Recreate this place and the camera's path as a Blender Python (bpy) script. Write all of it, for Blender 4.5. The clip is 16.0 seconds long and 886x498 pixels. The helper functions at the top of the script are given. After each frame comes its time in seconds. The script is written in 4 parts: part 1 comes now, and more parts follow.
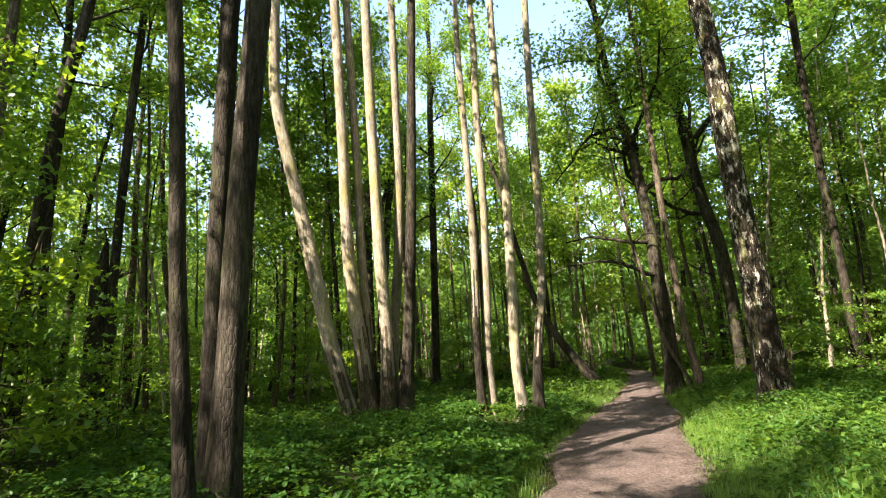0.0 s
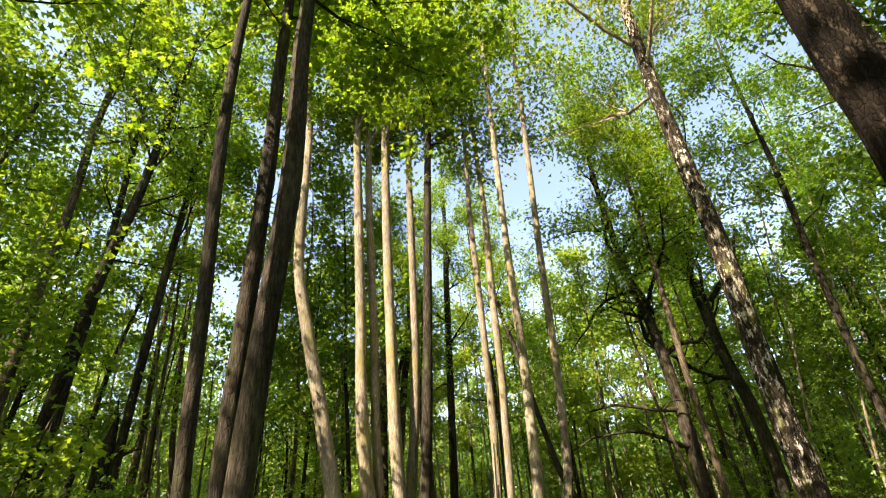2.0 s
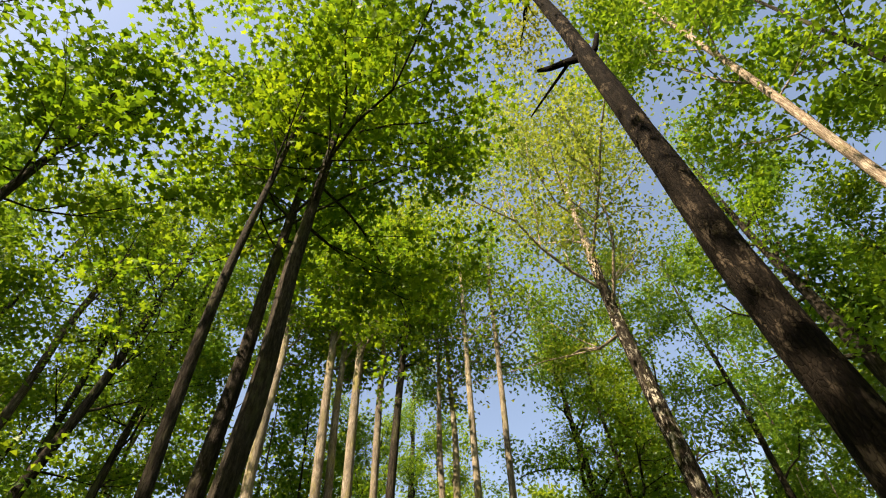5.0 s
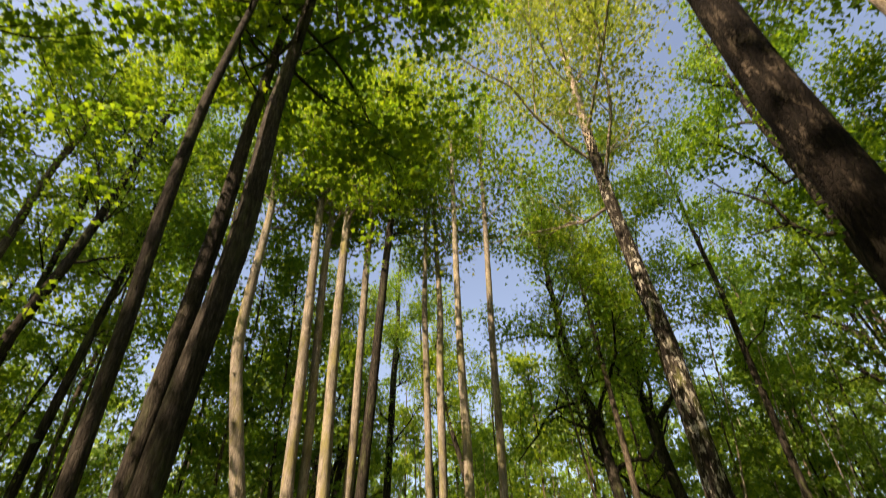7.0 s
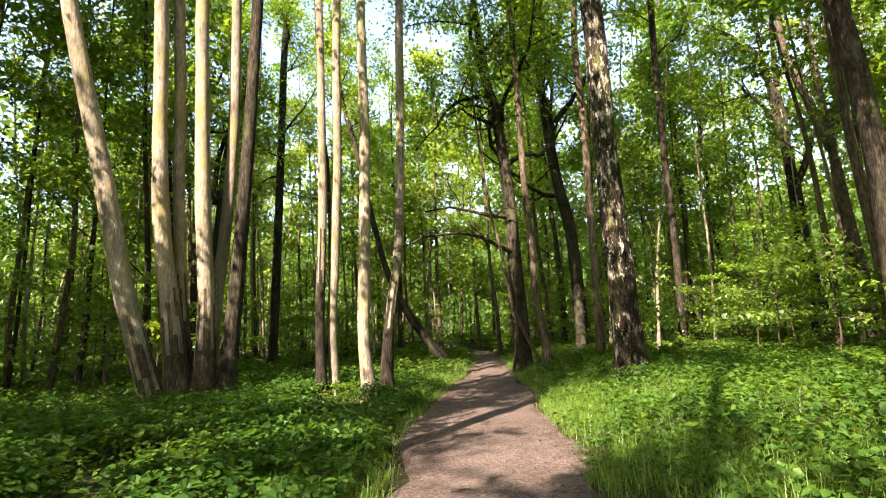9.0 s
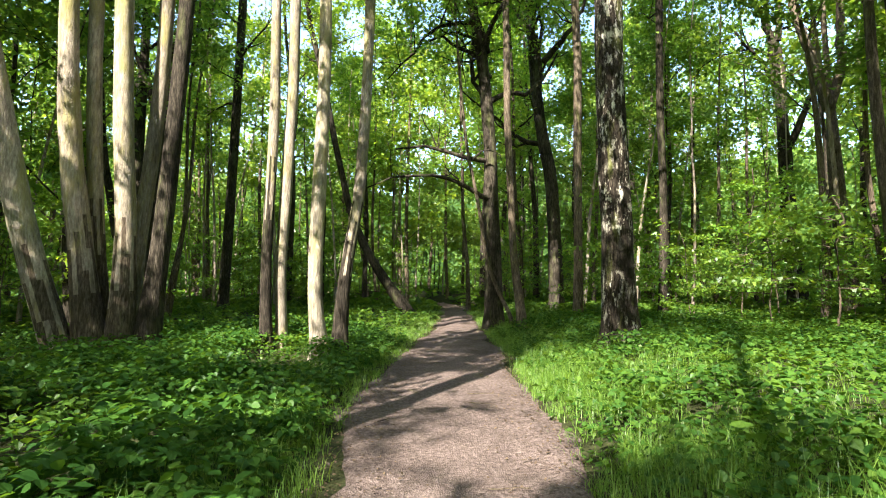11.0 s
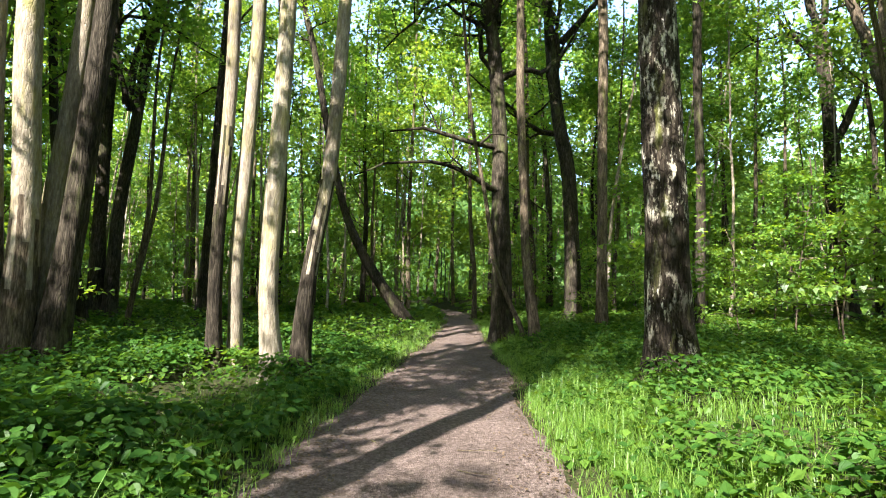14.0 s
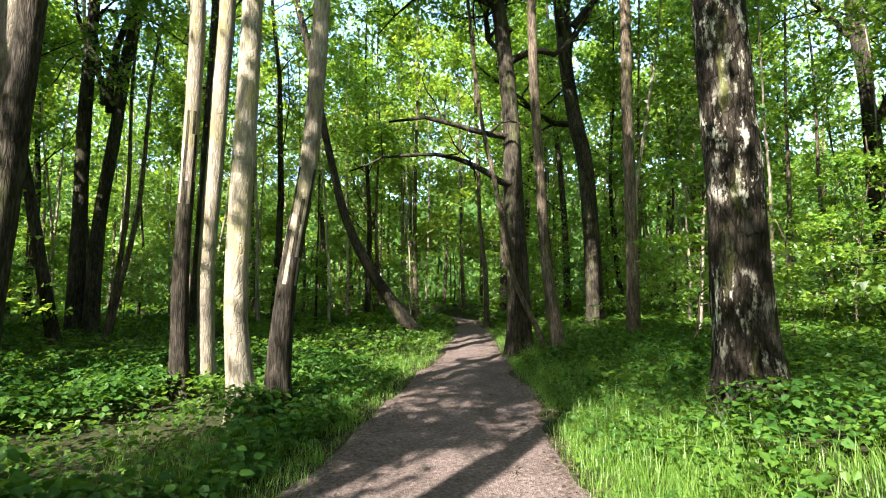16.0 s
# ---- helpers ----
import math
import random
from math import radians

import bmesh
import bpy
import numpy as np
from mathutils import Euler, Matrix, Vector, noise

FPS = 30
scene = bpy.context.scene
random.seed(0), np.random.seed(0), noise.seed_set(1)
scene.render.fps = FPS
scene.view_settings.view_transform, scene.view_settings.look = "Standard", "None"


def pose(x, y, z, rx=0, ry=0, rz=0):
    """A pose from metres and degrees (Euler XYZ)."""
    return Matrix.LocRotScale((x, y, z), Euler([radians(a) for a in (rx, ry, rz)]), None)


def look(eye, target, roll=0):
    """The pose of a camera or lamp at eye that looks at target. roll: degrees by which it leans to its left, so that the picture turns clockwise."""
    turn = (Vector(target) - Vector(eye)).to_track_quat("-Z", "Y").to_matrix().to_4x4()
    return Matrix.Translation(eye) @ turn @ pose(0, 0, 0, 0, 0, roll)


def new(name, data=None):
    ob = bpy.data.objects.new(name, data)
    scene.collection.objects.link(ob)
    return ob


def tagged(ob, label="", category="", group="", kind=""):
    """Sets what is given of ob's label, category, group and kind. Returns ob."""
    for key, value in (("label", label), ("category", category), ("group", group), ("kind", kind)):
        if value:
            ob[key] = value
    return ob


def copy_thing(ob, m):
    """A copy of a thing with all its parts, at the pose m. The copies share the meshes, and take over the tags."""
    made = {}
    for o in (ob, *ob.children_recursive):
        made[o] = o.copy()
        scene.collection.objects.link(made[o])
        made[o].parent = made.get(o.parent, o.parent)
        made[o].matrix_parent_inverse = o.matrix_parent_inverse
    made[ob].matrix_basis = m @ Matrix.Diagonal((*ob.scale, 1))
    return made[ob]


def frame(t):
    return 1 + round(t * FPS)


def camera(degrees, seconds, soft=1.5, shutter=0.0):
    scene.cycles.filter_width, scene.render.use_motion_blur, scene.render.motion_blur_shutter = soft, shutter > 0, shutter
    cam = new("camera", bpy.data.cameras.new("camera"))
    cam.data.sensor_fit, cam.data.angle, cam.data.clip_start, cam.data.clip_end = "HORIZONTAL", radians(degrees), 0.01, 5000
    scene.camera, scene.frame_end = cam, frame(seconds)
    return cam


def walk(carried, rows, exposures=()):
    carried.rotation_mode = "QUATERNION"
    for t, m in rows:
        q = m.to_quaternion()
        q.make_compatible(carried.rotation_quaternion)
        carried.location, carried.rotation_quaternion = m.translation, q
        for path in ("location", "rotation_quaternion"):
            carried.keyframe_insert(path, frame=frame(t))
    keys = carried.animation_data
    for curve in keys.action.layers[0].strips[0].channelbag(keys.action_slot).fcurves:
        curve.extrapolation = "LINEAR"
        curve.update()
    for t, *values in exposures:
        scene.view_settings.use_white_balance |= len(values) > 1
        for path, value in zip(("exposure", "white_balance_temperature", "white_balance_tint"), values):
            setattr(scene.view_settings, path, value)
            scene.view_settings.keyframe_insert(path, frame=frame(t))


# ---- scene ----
cam = camera(79.5, 16.0, soft=1.1, shutter=0.13)
METRES, EYE, TILT, LEAN, TURN = 7.8, 1.6, 12.0, 3.0, 0.0
ROWS = [
    (0.0, 0.0, 0.0, 0.0, 0.0, 0.0, -0.0),
    (0.5, 0.0024, -0.0005, 0.0048, 1.38, 3.33, 0.57),
    (1.0, 0.0037, -0.0033, 0.0074, 1.96, 7.47, 0.74),
    (1.5, 0.0043, -0.0087, 0.0094, 2.12, 11.69, 0.68),
    (2.0, 0.0051, -0.0126, 0.0115, 1.98, 17.53, 0.59),
    (2.5, 0.0052, -0.0168, 0.0141, 1.5, 22.53, 0.25),
    (3.0, 0.0052, -0.0203, 0.0142, 0.92, 27.37, -0.18),
    (3.5, 0.0059, -0.0239, 0.0157, 0.37, 32.27, -0.53),
    (4.0, 0.007, -0.026, 0.017, -0.58, 37.38, -0.86),
    (4.5, 0.0071, -0.0269, 0.0174, -1.7, 40.05, -1.35),
    (4.7, 0.0071, -0.027, 0.0174, -1.9, 40.9, -1.4),
    (6.8, 0.004, 0.022, -0.01, -4.3, 36.1, -2.4),
    (7.0, 0.0055, 0.041, -0.0198, -4.46, 28.66, -2.41),
    (7.2, 0.0085, 0.06, -0.031, -5.3, 19.96, -2.4),
    (7.5, 0.0132, 0.0888, -0.0449, -6.6, 10.99, -2.34),
    (8.0, 0.0202, 0.1379, -0.0481, -8.74, 5.21, -2.64),
    (8.5, 0.0231, 0.1857, -0.0603, -11.45, 2.83, -3.5),
    (9.0, 0.0294, 0.2258, -0.0782, -15.65, -1.19, -3.86),
    (9.5, 0.0382, 0.2756, -0.0815, -16.5, -4.13, -4.28),
    (10.0, 0.055, 0.3257, -0.0989, -16.89, -5.83, -5.48),
    (12.5, 0.1565, 0.5405, -0.1324, -20.17, -5.87, -8.04),
    (13.0, 0.1778, 0.5816, -0.1451, -18.98, -5.61, -7.9),
    (13.5, 0.1976, 0.6302, -0.1526, -18.0, -5.63, -8.0),
    (14.0, 0.2217, 0.6738, -0.1627, -17.39, -5.52, -7.85),
    (14.5, 0.2421, 0.7139, -0.1681, -17.16, -5.21, -7.29),
    (15.0, 0.2551, 0.7609, -0.1774, -17.12, -5.26, -7.29),
    (15.5, 0.2658, 0.8023, -0.1868, -16.85, -5.15, -7.07),
    (16.0, 0.2829, 0.848, -0.1895, -16.55, -4.98, -6.19),
]
walk(cam, [(t, pose(0, 0, EYE, TILT, LEAN, TURN) @ pose(METRES * x, METRES * y, METRES * z, 90 + pitch, roll, yaw)) for t, x, y, z, yaw, pitch, roll in ROWS],
     [(0, 2.3, 6800, 14), (1, 2.3, 7100, 16), (3, 1.45, 8200, 16), (4.5, 1.25, 8200, 14), (6.9, 1.15, 8400, 19), (7.6, 1.8, 8300, 25), (8.6, 2.33, 7700, 23), (9.5, 2.5, 6900, 16), (11, 2.52, 6400, 10), (16, 2.55, 6200, 11)])

# ---- world and sun ----
SUN_AZ = math.atan2(-0.72, -0.694)          # compass angle of the sun from +y towards +x
SUN_EL = radians(44)
world = bpy.data.worlds.new("world")
scene.world = world
world.use_nodes = True
wn = world.node_tree.nodes
sky = wn.new("ShaderNodeTexSky")
sky.sky_type, sky.sun_disc = "NISHITA", False
sky.sun_elevation, sky.sun_rotation = SUN_EL, SUN_AZ
sky.air_density, sky.dust_density, sky.ozone_density = 1.0, 1.2, 1.2
wn["Background"].inputs["Strength"].default_value = 0.15
world.node_tree.links.new(sky.outputs[0], wn["Background"].inputs["Color"])
sun_data = bpy.data.lights.new("sun", "SUN")
sun_data.energy, sun_data.angle, sun_data.color = 5.0, radians(0.42), (1.0, 0.94, 0.84)
sun = new("sun", sun_data)
sun_dir = Vector((math.cos(SUN_EL) * math.sin(SUN_AZ), math.cos(SUN_EL) * math.cos(SUN_AZ), math.sin(SUN_EL)))
sun.matrix_world = look(tuple(sun_dir * 60), (0, 0, 0))


# ---- materials ----
def material(name):
    m = bpy.data.materials.new(name)
    m.use_nodes = True
    nt = m.node_tree
    nt.nodes.clear()
    out = nt.nodes.new("ShaderNodeOutputMaterial")
    return m, nt, out


def ramp(nt, fac, stops):
    r = nt.nodes.new("ShaderNodeValToRGB")
    el = r.color_ramp.elements
    while len(el) < len(stops):
        el.new(0.5)
    for e, (p, c) in zip(el, stops):
        e.position, e.color = p, (*c, 1)
    nt.links.new(fac, r.inputs[0])
    return r.outputs[0]


def mapped(nt, scale, attr="Object"):
    tc = nt.nodes.new("ShaderNodeTexCoord")
    mp = nt.nodes.new("ShaderNodeMapping")
    mp.inputs["Scale"].default_value = scale
    nt.links.new(tc.outputs[attr], mp.inputs[0])
    return mp.outputs[0]


def tex_noise(nt, vec, scale, detail=5, rough=0.6):
    n = nt.nodes.new("ShaderNodeTexNoise")
    n.inputs["Scale"].default_value, n.inputs["Detail"].default_value, n.inputs["Roughness"].default_value = scale, detail, rough
    nt.links.new(vec, n.inputs["Vector"])
    return n.outputs[0]


def mix(nt, fac, a, b, mode="MIX"):
    n = nt.nodes.new("ShaderNodeMix")
    n.data_type, n.blend_type = "RGBA", mode
    if isinstance(fac, float):
        n.inputs[0].default_value = fac
    else:
        nt.links.new(fac, n.inputs[0])
    for k, v in ((6, a), (7, b)):
        if isinstance(v, tuple):
            n.inputs[k].default_value = (*v, 1)
        else:
            nt.links.new(v, n.inputs[k])
    return n.outputs[2]


def principled(nt, out, color, rough, height=None, strength=0.5, dist=0.02):
    b = nt.nodes.new("ShaderNodeBsdfPrincipled")
    nt.links.new(color, b.inputs["Base Color"])
    b.inputs["Roughness"].default_value = rough
    b.inputs["Specular IOR Level"].default_value = 0.06
    if height is not None:
        bu = nt.nodes.new("ShaderNodeBump")
        bu.inputs["Strength"].default_value, bu.inputs["Distance"].default_value = strength, dist
        nt.links.new(height, bu.inputs["Height"])
        nt.links.new(bu.outputs[0], b.inputs["Normal"])
    nt.links.new(b.outputs[0], out.inputs["Surface"])


def bark_material(name, dark, mid, light, patch=None, patch_at=0.6, moss=(0.16, 0.17, 0.05), moss_at=0.62, fissure=1.0, plates=(34, 34, 3.6), depth=0.7):
    """Bark: fine upright fissures, broad blotches, lichen patches."""
    m, nt, out = material(name)
    info = nt.nodes.new("ShaderNodeObjectInfo")
    fine = tex_noise(nt, mapped(nt, (30, 30, 5.0)), 1.0, 7, 0.72)
    broad = tex_noise(nt, mapped(nt, (2.2, 2.2, 1.1)), 1.0, 4, 0.6)
    base = ramp(nt, fine, [(0.3, dark), (0.5, mid), (0.72, light)])
    wob = mix(nt, 0.12, mapped(nt, plates), tex_noise(nt, mapped(nt, (5, 5, 5)), 1.0, 3), "ADD")
    crack = nt.nodes.new("ShaderNodeTexVoronoi")
    crack.feature = "DISTANCE_TO_EDGE"
    crack.inputs["Scale"].default_value = 1.0
    nt.links.new(wob, crack.inputs["Vector"])
    rift = ramp(nt, crack.outputs["Distance"], [(0.0, (0.42, 0.4, 0.38)), (0.11, (0.95, 0.95, 0.95)), (0.4, (1.08, 1.07, 1.05))])
    base = mix(nt, depth, base, rift, "MULTIPLY")
    shade = ramp(nt, broad, [(0.32, (0.42, 0.42, 0.42)), (0.6, (1.12, 1.1, 1.07))])
    col = mix(nt, 0.85, base, shade, "MULTIPLY")
    mossn = tex_noise(nt, mapped(nt, (3.5, 3.5, 0.9)), 1.0, 6, 0.7)
    col = mix(nt, ramp(nt, mossn, [(moss_at - 0.06, (0, 0, 0)), (moss_at + 0.1, (0.75, 0.75, 0.75))]), col, moss)
    if patch:
        pn = tex_noise(nt, mapped(nt, (10, 10, 4.0)), 1.0, 7, 0.72)
        band = ramp(nt, tex_noise(nt, mapped(nt, (1.0, 1.0, 0.85)), 1.0, 3, 0.6), [(0.42, (0.06, 0.06, 0.06)), (0.54, (1, 1, 1))])
        flake = ramp(nt, pn, [(patch_at - 0.02, (0, 0, 0)), (patch_at + 0.05, (0.95, 0.95, 0.95))])
        col = mix(nt, mix(nt, 1.0, flake, band, "MULTIPLY"), col, mix(nt, 0.8, patch, rift, "MULTIPLY"))
    tint = ramp(nt, info.outputs["Random"], [(0.0, (0.85, 0.82, 0.8)), (1.0, (1.12, 1.1, 1.05))])
    col = mix(nt, 1.0, col, tint, "MULTIPLY")
    principled(nt, out, col, 0.88, mix(nt, 0.5, fine, rift), 0.8 * fissure, 0.022)
    return m


def leaf_material(name, low, high, trans_gain=1.55, gloss=0.06):
    """Thin leaf: diffuse, light that shines through, and a weak sheen; each leaf differs."""
    m, nt, out = material(name)
    geo = nt.nodes.new("ShaderNodeNewGeometry")
    info = nt.nodes.new("ShaderNodeObjectInfo")
    col = ramp(nt, geo.outputs["Random Per Island"], [(0.0, low), (0.6, tuple((a + b) / 2 for a, b in zip(low, high))), (1.0, high)])
    tint = ramp(nt, info.outputs["Random"], [(0.0, (0.82, 0.92, 0.9)), (0.5, (1, 1, 1)), (1.0, (1.12, 1.04, 0.88))])
    col = mix(nt, 1.0, col, tint, "MULTIPLY")
    tc = mix(nt, 1.0, col, (trans_gain * 1.22, trans_gain, trans_gain * 0.45), "MULTIPLY")
    d = nt.nodes.new("ShaderNodeBsdfDiffuse")
    t = nt.nodes.new("ShaderNodeBsdfTranslucent")
    g = nt.nodes.new("ShaderNodeBsdfGlossy")
    g.inputs["Roughness"].default_value = 0.45
    nt.links.new(col, d.inputs[0])
    nt.links.new(tc, t.inputs[0])
    a = nt.nodes.new("ShaderNodeMixShader")
    a.inputs[0].default_value = 0.5
    nt.links.new(d.outputs[0], a.inputs[1])
    nt.links.new(t.outputs[0], a.inputs[2])
    b = nt.nodes.new("ShaderNodeMixShader")
    b.inputs[0].default_value = gloss * 0.5
    nt.links.new(a.outputs[0], b.inputs[1])
    nt.links.new(g.outputs[0], b.inputs[2])
    nt.links.new(b.outputs[0], out.inputs["Surface"])
    return m


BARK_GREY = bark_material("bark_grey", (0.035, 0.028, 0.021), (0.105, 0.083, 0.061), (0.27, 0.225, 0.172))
BARK_MAPLE = bark_material("bark_maple", (0.013, 0.011, 0.009), (0.048, 0.041, 0.033), (0.125, 0.108, 0.086), moss=(0.09, 0.095, 0.045), moss_at=0.58, plates=(28, 28, 9), depth=0.28)
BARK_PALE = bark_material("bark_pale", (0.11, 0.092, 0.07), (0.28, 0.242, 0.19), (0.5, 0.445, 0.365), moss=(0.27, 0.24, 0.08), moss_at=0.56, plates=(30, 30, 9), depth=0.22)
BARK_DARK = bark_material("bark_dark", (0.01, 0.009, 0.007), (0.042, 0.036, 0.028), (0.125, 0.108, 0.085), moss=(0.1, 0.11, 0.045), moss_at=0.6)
BARK_BIRCH = bark_material("bark_birch", (0.006, 0.005, 0.004), (0.028, 0.023, 0.018), (0.09, 0.076, 0.06), patch=(0.5, 0.47, 0.39), patch_at=0.543, moss_at=0.62, fissure=1.6, plates=(19, 19, 6.5), depth=0.8)
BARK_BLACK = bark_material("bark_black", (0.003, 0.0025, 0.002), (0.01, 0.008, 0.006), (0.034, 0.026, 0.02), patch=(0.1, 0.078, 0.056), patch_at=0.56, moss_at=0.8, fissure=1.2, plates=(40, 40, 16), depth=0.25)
BARK_UPPER = bark_material("bark_upper", (0.15, 0.1, 0.07), (0.42, 0.34, 0.26), (0.68, 0.62, 0.54), patch=(0.05, 0.04, 0.035), patch_at=0.64)
LEAF_LIGHT = leaf_material("leaf_light", (0.074, 0.17, 0.02), (0.2, 0.32, 0.042))
LEAF_MID = leaf_material("leaf_mid", (0.06, 0.15, 0.021), (0.165, 0.275, 0.04))
LEAF_MAPLE = leaf_material("leaf_maple", (0.058, 0.145, 0.017), (0.18, 0.3, 0.032), 1.7)
LEAF_BIRCH = leaf_material("leaf_birch", (0.11, 0.17, 0.04), (0.22, 0.28, 0.065), 1.6)
LEAF_FAR = leaf_material("leaf_far", (0.085, 0.175, 0.03), (0.2, 0.31, 0.055))
LEAF_HERB = leaf_material("leaf_herb", (0.034, 0.092, 0.014), (0.1, 0.19, 0.028), 1.45, 0.03)
LEAF_BROAD = leaf_material("leaf_broad", (0.03, 0.082, 0.014), (0.09, 0.175, 0.027), 1.4, 0.02)
LEAF_GRASS = leaf_material("leaf_grass", (0.075, 0.17, 0.022), (0.18, 0.3, 0.05), 1.45)


LITTER = leaf_material("litter", (0.06, 0.04, 0.025), (0.19, 0.13, 0.085), 0.6)


def ground_material(name, stops, scale, bump):
    m, nt, out = material(name)
    v = mapped(nt, (1, 1, 1))
    a = tex_noise(nt, v, scale, 8, 0.7)
    b = tex_noise(nt, v, scale * 0.08, 4, 0.55)
    grit = nt.nodes.new("ShaderNodeTexVoronoi")
    grit.inputs["Scale"].default_value = scale * 3.2
    nt.links.new(v, grit.inputs["Vector"])
    col = ramp(nt, a, stops)
    col = mix(nt, 0.7, col, ramp(nt, b, [(0.3, (0.62, 0.6, 0.58)), (0.7, (1.15, 1.12, 1.1))]), "MULTIPLY")
    col = mix(nt, 0.55, col, ramp(nt, grit.outputs["Color"], [(0.1, (0.55, 0.52, 0.5)), (0.9, (1.3, 1.27, 1.22))]), "MULTIPLY")
    h = mix(nt, 0.5, a, grit.outputs["Distance"])
    principled(nt, out, col, 0.95, h, bump, 0.03)
    return m


SOIL = ground_material("soil", [(0.3, (0.014, 0.016, 0.008)), (0.55, (0.035, 0.04, 0.016)), (0.75, (0.07, 0.062, 0.032))], 9, 0.8)
DIRT = ground_material("dirt", [(0.28, (0.04, 0.03, 0.026)), (0.5, (0.13, 0.1, 0.09)), (0.74, (0.26, 0.21, 0.19))], 24, 0.9)


# ---- lay of the land ----
PATH = [(-3.6, -12, 2.1), (-1.6, -4, 2.1), (0.35, 2, 2.1), (1.9, 6.4, 2.15), (3.35, 10.6, 2.6), (4.65, 13.7, 2.45), (6.9, 19.5, 1.75), (8.75, 24.2, 1.4), (11.0, 30.7, 1.1), (11.6, 36, 1.0), (9.5, 41, 1.0), (5.5, 46, 1.0)]


def path_at(y):
    """Centre and width of the path at y."""
    for (x0, y0, w0), (x1, y1, w1) in zip(PATH, PATH[1:]):
        if y <= y1:
            f = (y - y0) / (y1 - y0)
            return x0 + f * (x1 - x0), w0 + f * (w1 - w0)
    return PATH[-1][0] - (y - PATH[-1][1]) * 0.9, PATH[-1][2]


def step(a, b, v):
    f = min(1, max(0, (v - a) / (b - a)))
    return f * f * (3 - 2 * f)


def land(x, y):
    """Height of the ground."""
    c, w = path_at(max(-12, y))
    d = x - c
    near = math.hypot(x, y - 12)
    z = 0.025 * min(32, max(0, y - 13))
    z += 0.42 * step(w * 0.5, w * 0.5 + 2.2, d) + 0.1 * step(w * 0.5, w * 0.5 + 3, -d)
    off = step(0.3, 1.0, abs(d) / w - 0.1)
    z += off * 0.05 * noise.noise((x * 0.7, y * 0.7, 0)) * (1 if near < 40 else 0)
    return z


# ---- building blocks ----
def mesh_of(name, verts, faces, mat, smooth=True):
    me = bpy.data.meshes.new(name)
    me.from_pydata([tuple(v) for v in verts] if not isinstance(verts, np.ndarray) else verts.tolist(), [], faces if isinstance(faces, list) else faces.tolist())
    me.materials.append(mat)
    if smooth:
        me.polygons.foreach_set("use_smooth", [True] * len(me.polygons))
    me.update()
    return me


def part(name, me, parent, label=""):
    ob = new(name, me)
    ob.parent = parent
    return tagged(ob, label)


def spline(pts, gap):
    """Points of a smooth line through pts (rows of x, y, z, r), about gap apart."""
    p = np.array(pts, float)
    p = np.vstack([2 * p[0] - p[1], p, 2 * p[-1] - p[-2]])
    out = []
    for i in range(1, len(p) - 2):
        n = max(2, int(np.linalg.norm(p[i + 1, :3] - p[i, :3]) / gap))
        for k in range(n):
            t = k / n
            out.append(0.5 * (2 * p[i] + (p[i + 1] - p[i - 1]) * t + (2 * p[i - 1] - 5 * p[i] + 4 * p[i + 1] - p[i + 2]) * t * t + (3 * p[i] - p[i - 1] - 3 * p[i + 1] + p[i + 2]) * t ** 3))
    out.append(p[-2])
    return np.array(out)


def tube(pts, sides, rough=0.0, seed=0, flare=0.0):
    """A round, uneven stem along pts (x, y, z, r). Returns vertices and faces."""
    pts = np.asarray(pts, float)
    n = len(pts)
    tan = np.gradient(pts[:, :3], axis=0)
    tan /= np.linalg.norm(tan, axis=1)[:, None] + 1e-9
    ref = np.array([0.13, 0.99, 0.05]) if abs(tan[0][2]) > 0.6 else np.array([0.02, 0.05, 1.0])
    ang = np.linspace(0, 2 * math.pi, sides, endpoint=False)
    verts, faces = [], []
    z0 = pts[0][2]
    for i in range(n):
        u = np.cross(tan[i], ref)
        u /= np.linalg.norm(u) + 1e-9
        v = np.cross(tan[i], u)
        for a in ang:
            r = pts[i][3]
            if rough:
                q = (math.cos(a) * 1.3, math.sin(a) * 1.3, pts[i][2] * 0.9 + seed * 7.3)
                r *= 1 + rough * noise.noise(q) + rough * 0.7 * noise.noise((q[0] * 3.1, q[1] * 3.1, q[2] * 2.7))
            if flare:
                h = pts[i][2] - z0
                r *= 1 + flare * math.exp(-h / 0.28) * (0.75 + 0.55 * math.sin(a * 4 + seed) + 0.3 * math.sin(a * 7 + 2 * seed))
            verts.append(pts[i][:3] + r * (math.cos(a) * u + math.sin(a) * v))
        if i:
            b = (i - 1) * sides
            for k in range(sides):
                k2 = (k + 1) % sides
                faces.append((b + k, b + k2, b + sides + k2, b + sides + k))
    faces.append(tuple((n - 1) * sides + k for k in range(sides)))
    return verts, faces


def tubes_mesh(name, lines, sides, mat, rough=0.0):
    """Several stems that grow out of one another, as one mesh."""
    verts, faces = [], []
    for i, ln in enumerate(lines):
        v, f = tube(ln, sides, rough, i)
        o = len(verts)
        if o:
            near = int(np.argmin(np.sum((np.array(verts) - v[0]) ** 2, axis=1)))
            faces += [(o + k, o + (k + 1) % sides, near) for k in range(sides)]
        verts += v
        faces += [tuple(k + o for k in q) for q in f]
    return mesh_of(name, verts, faces, mat)


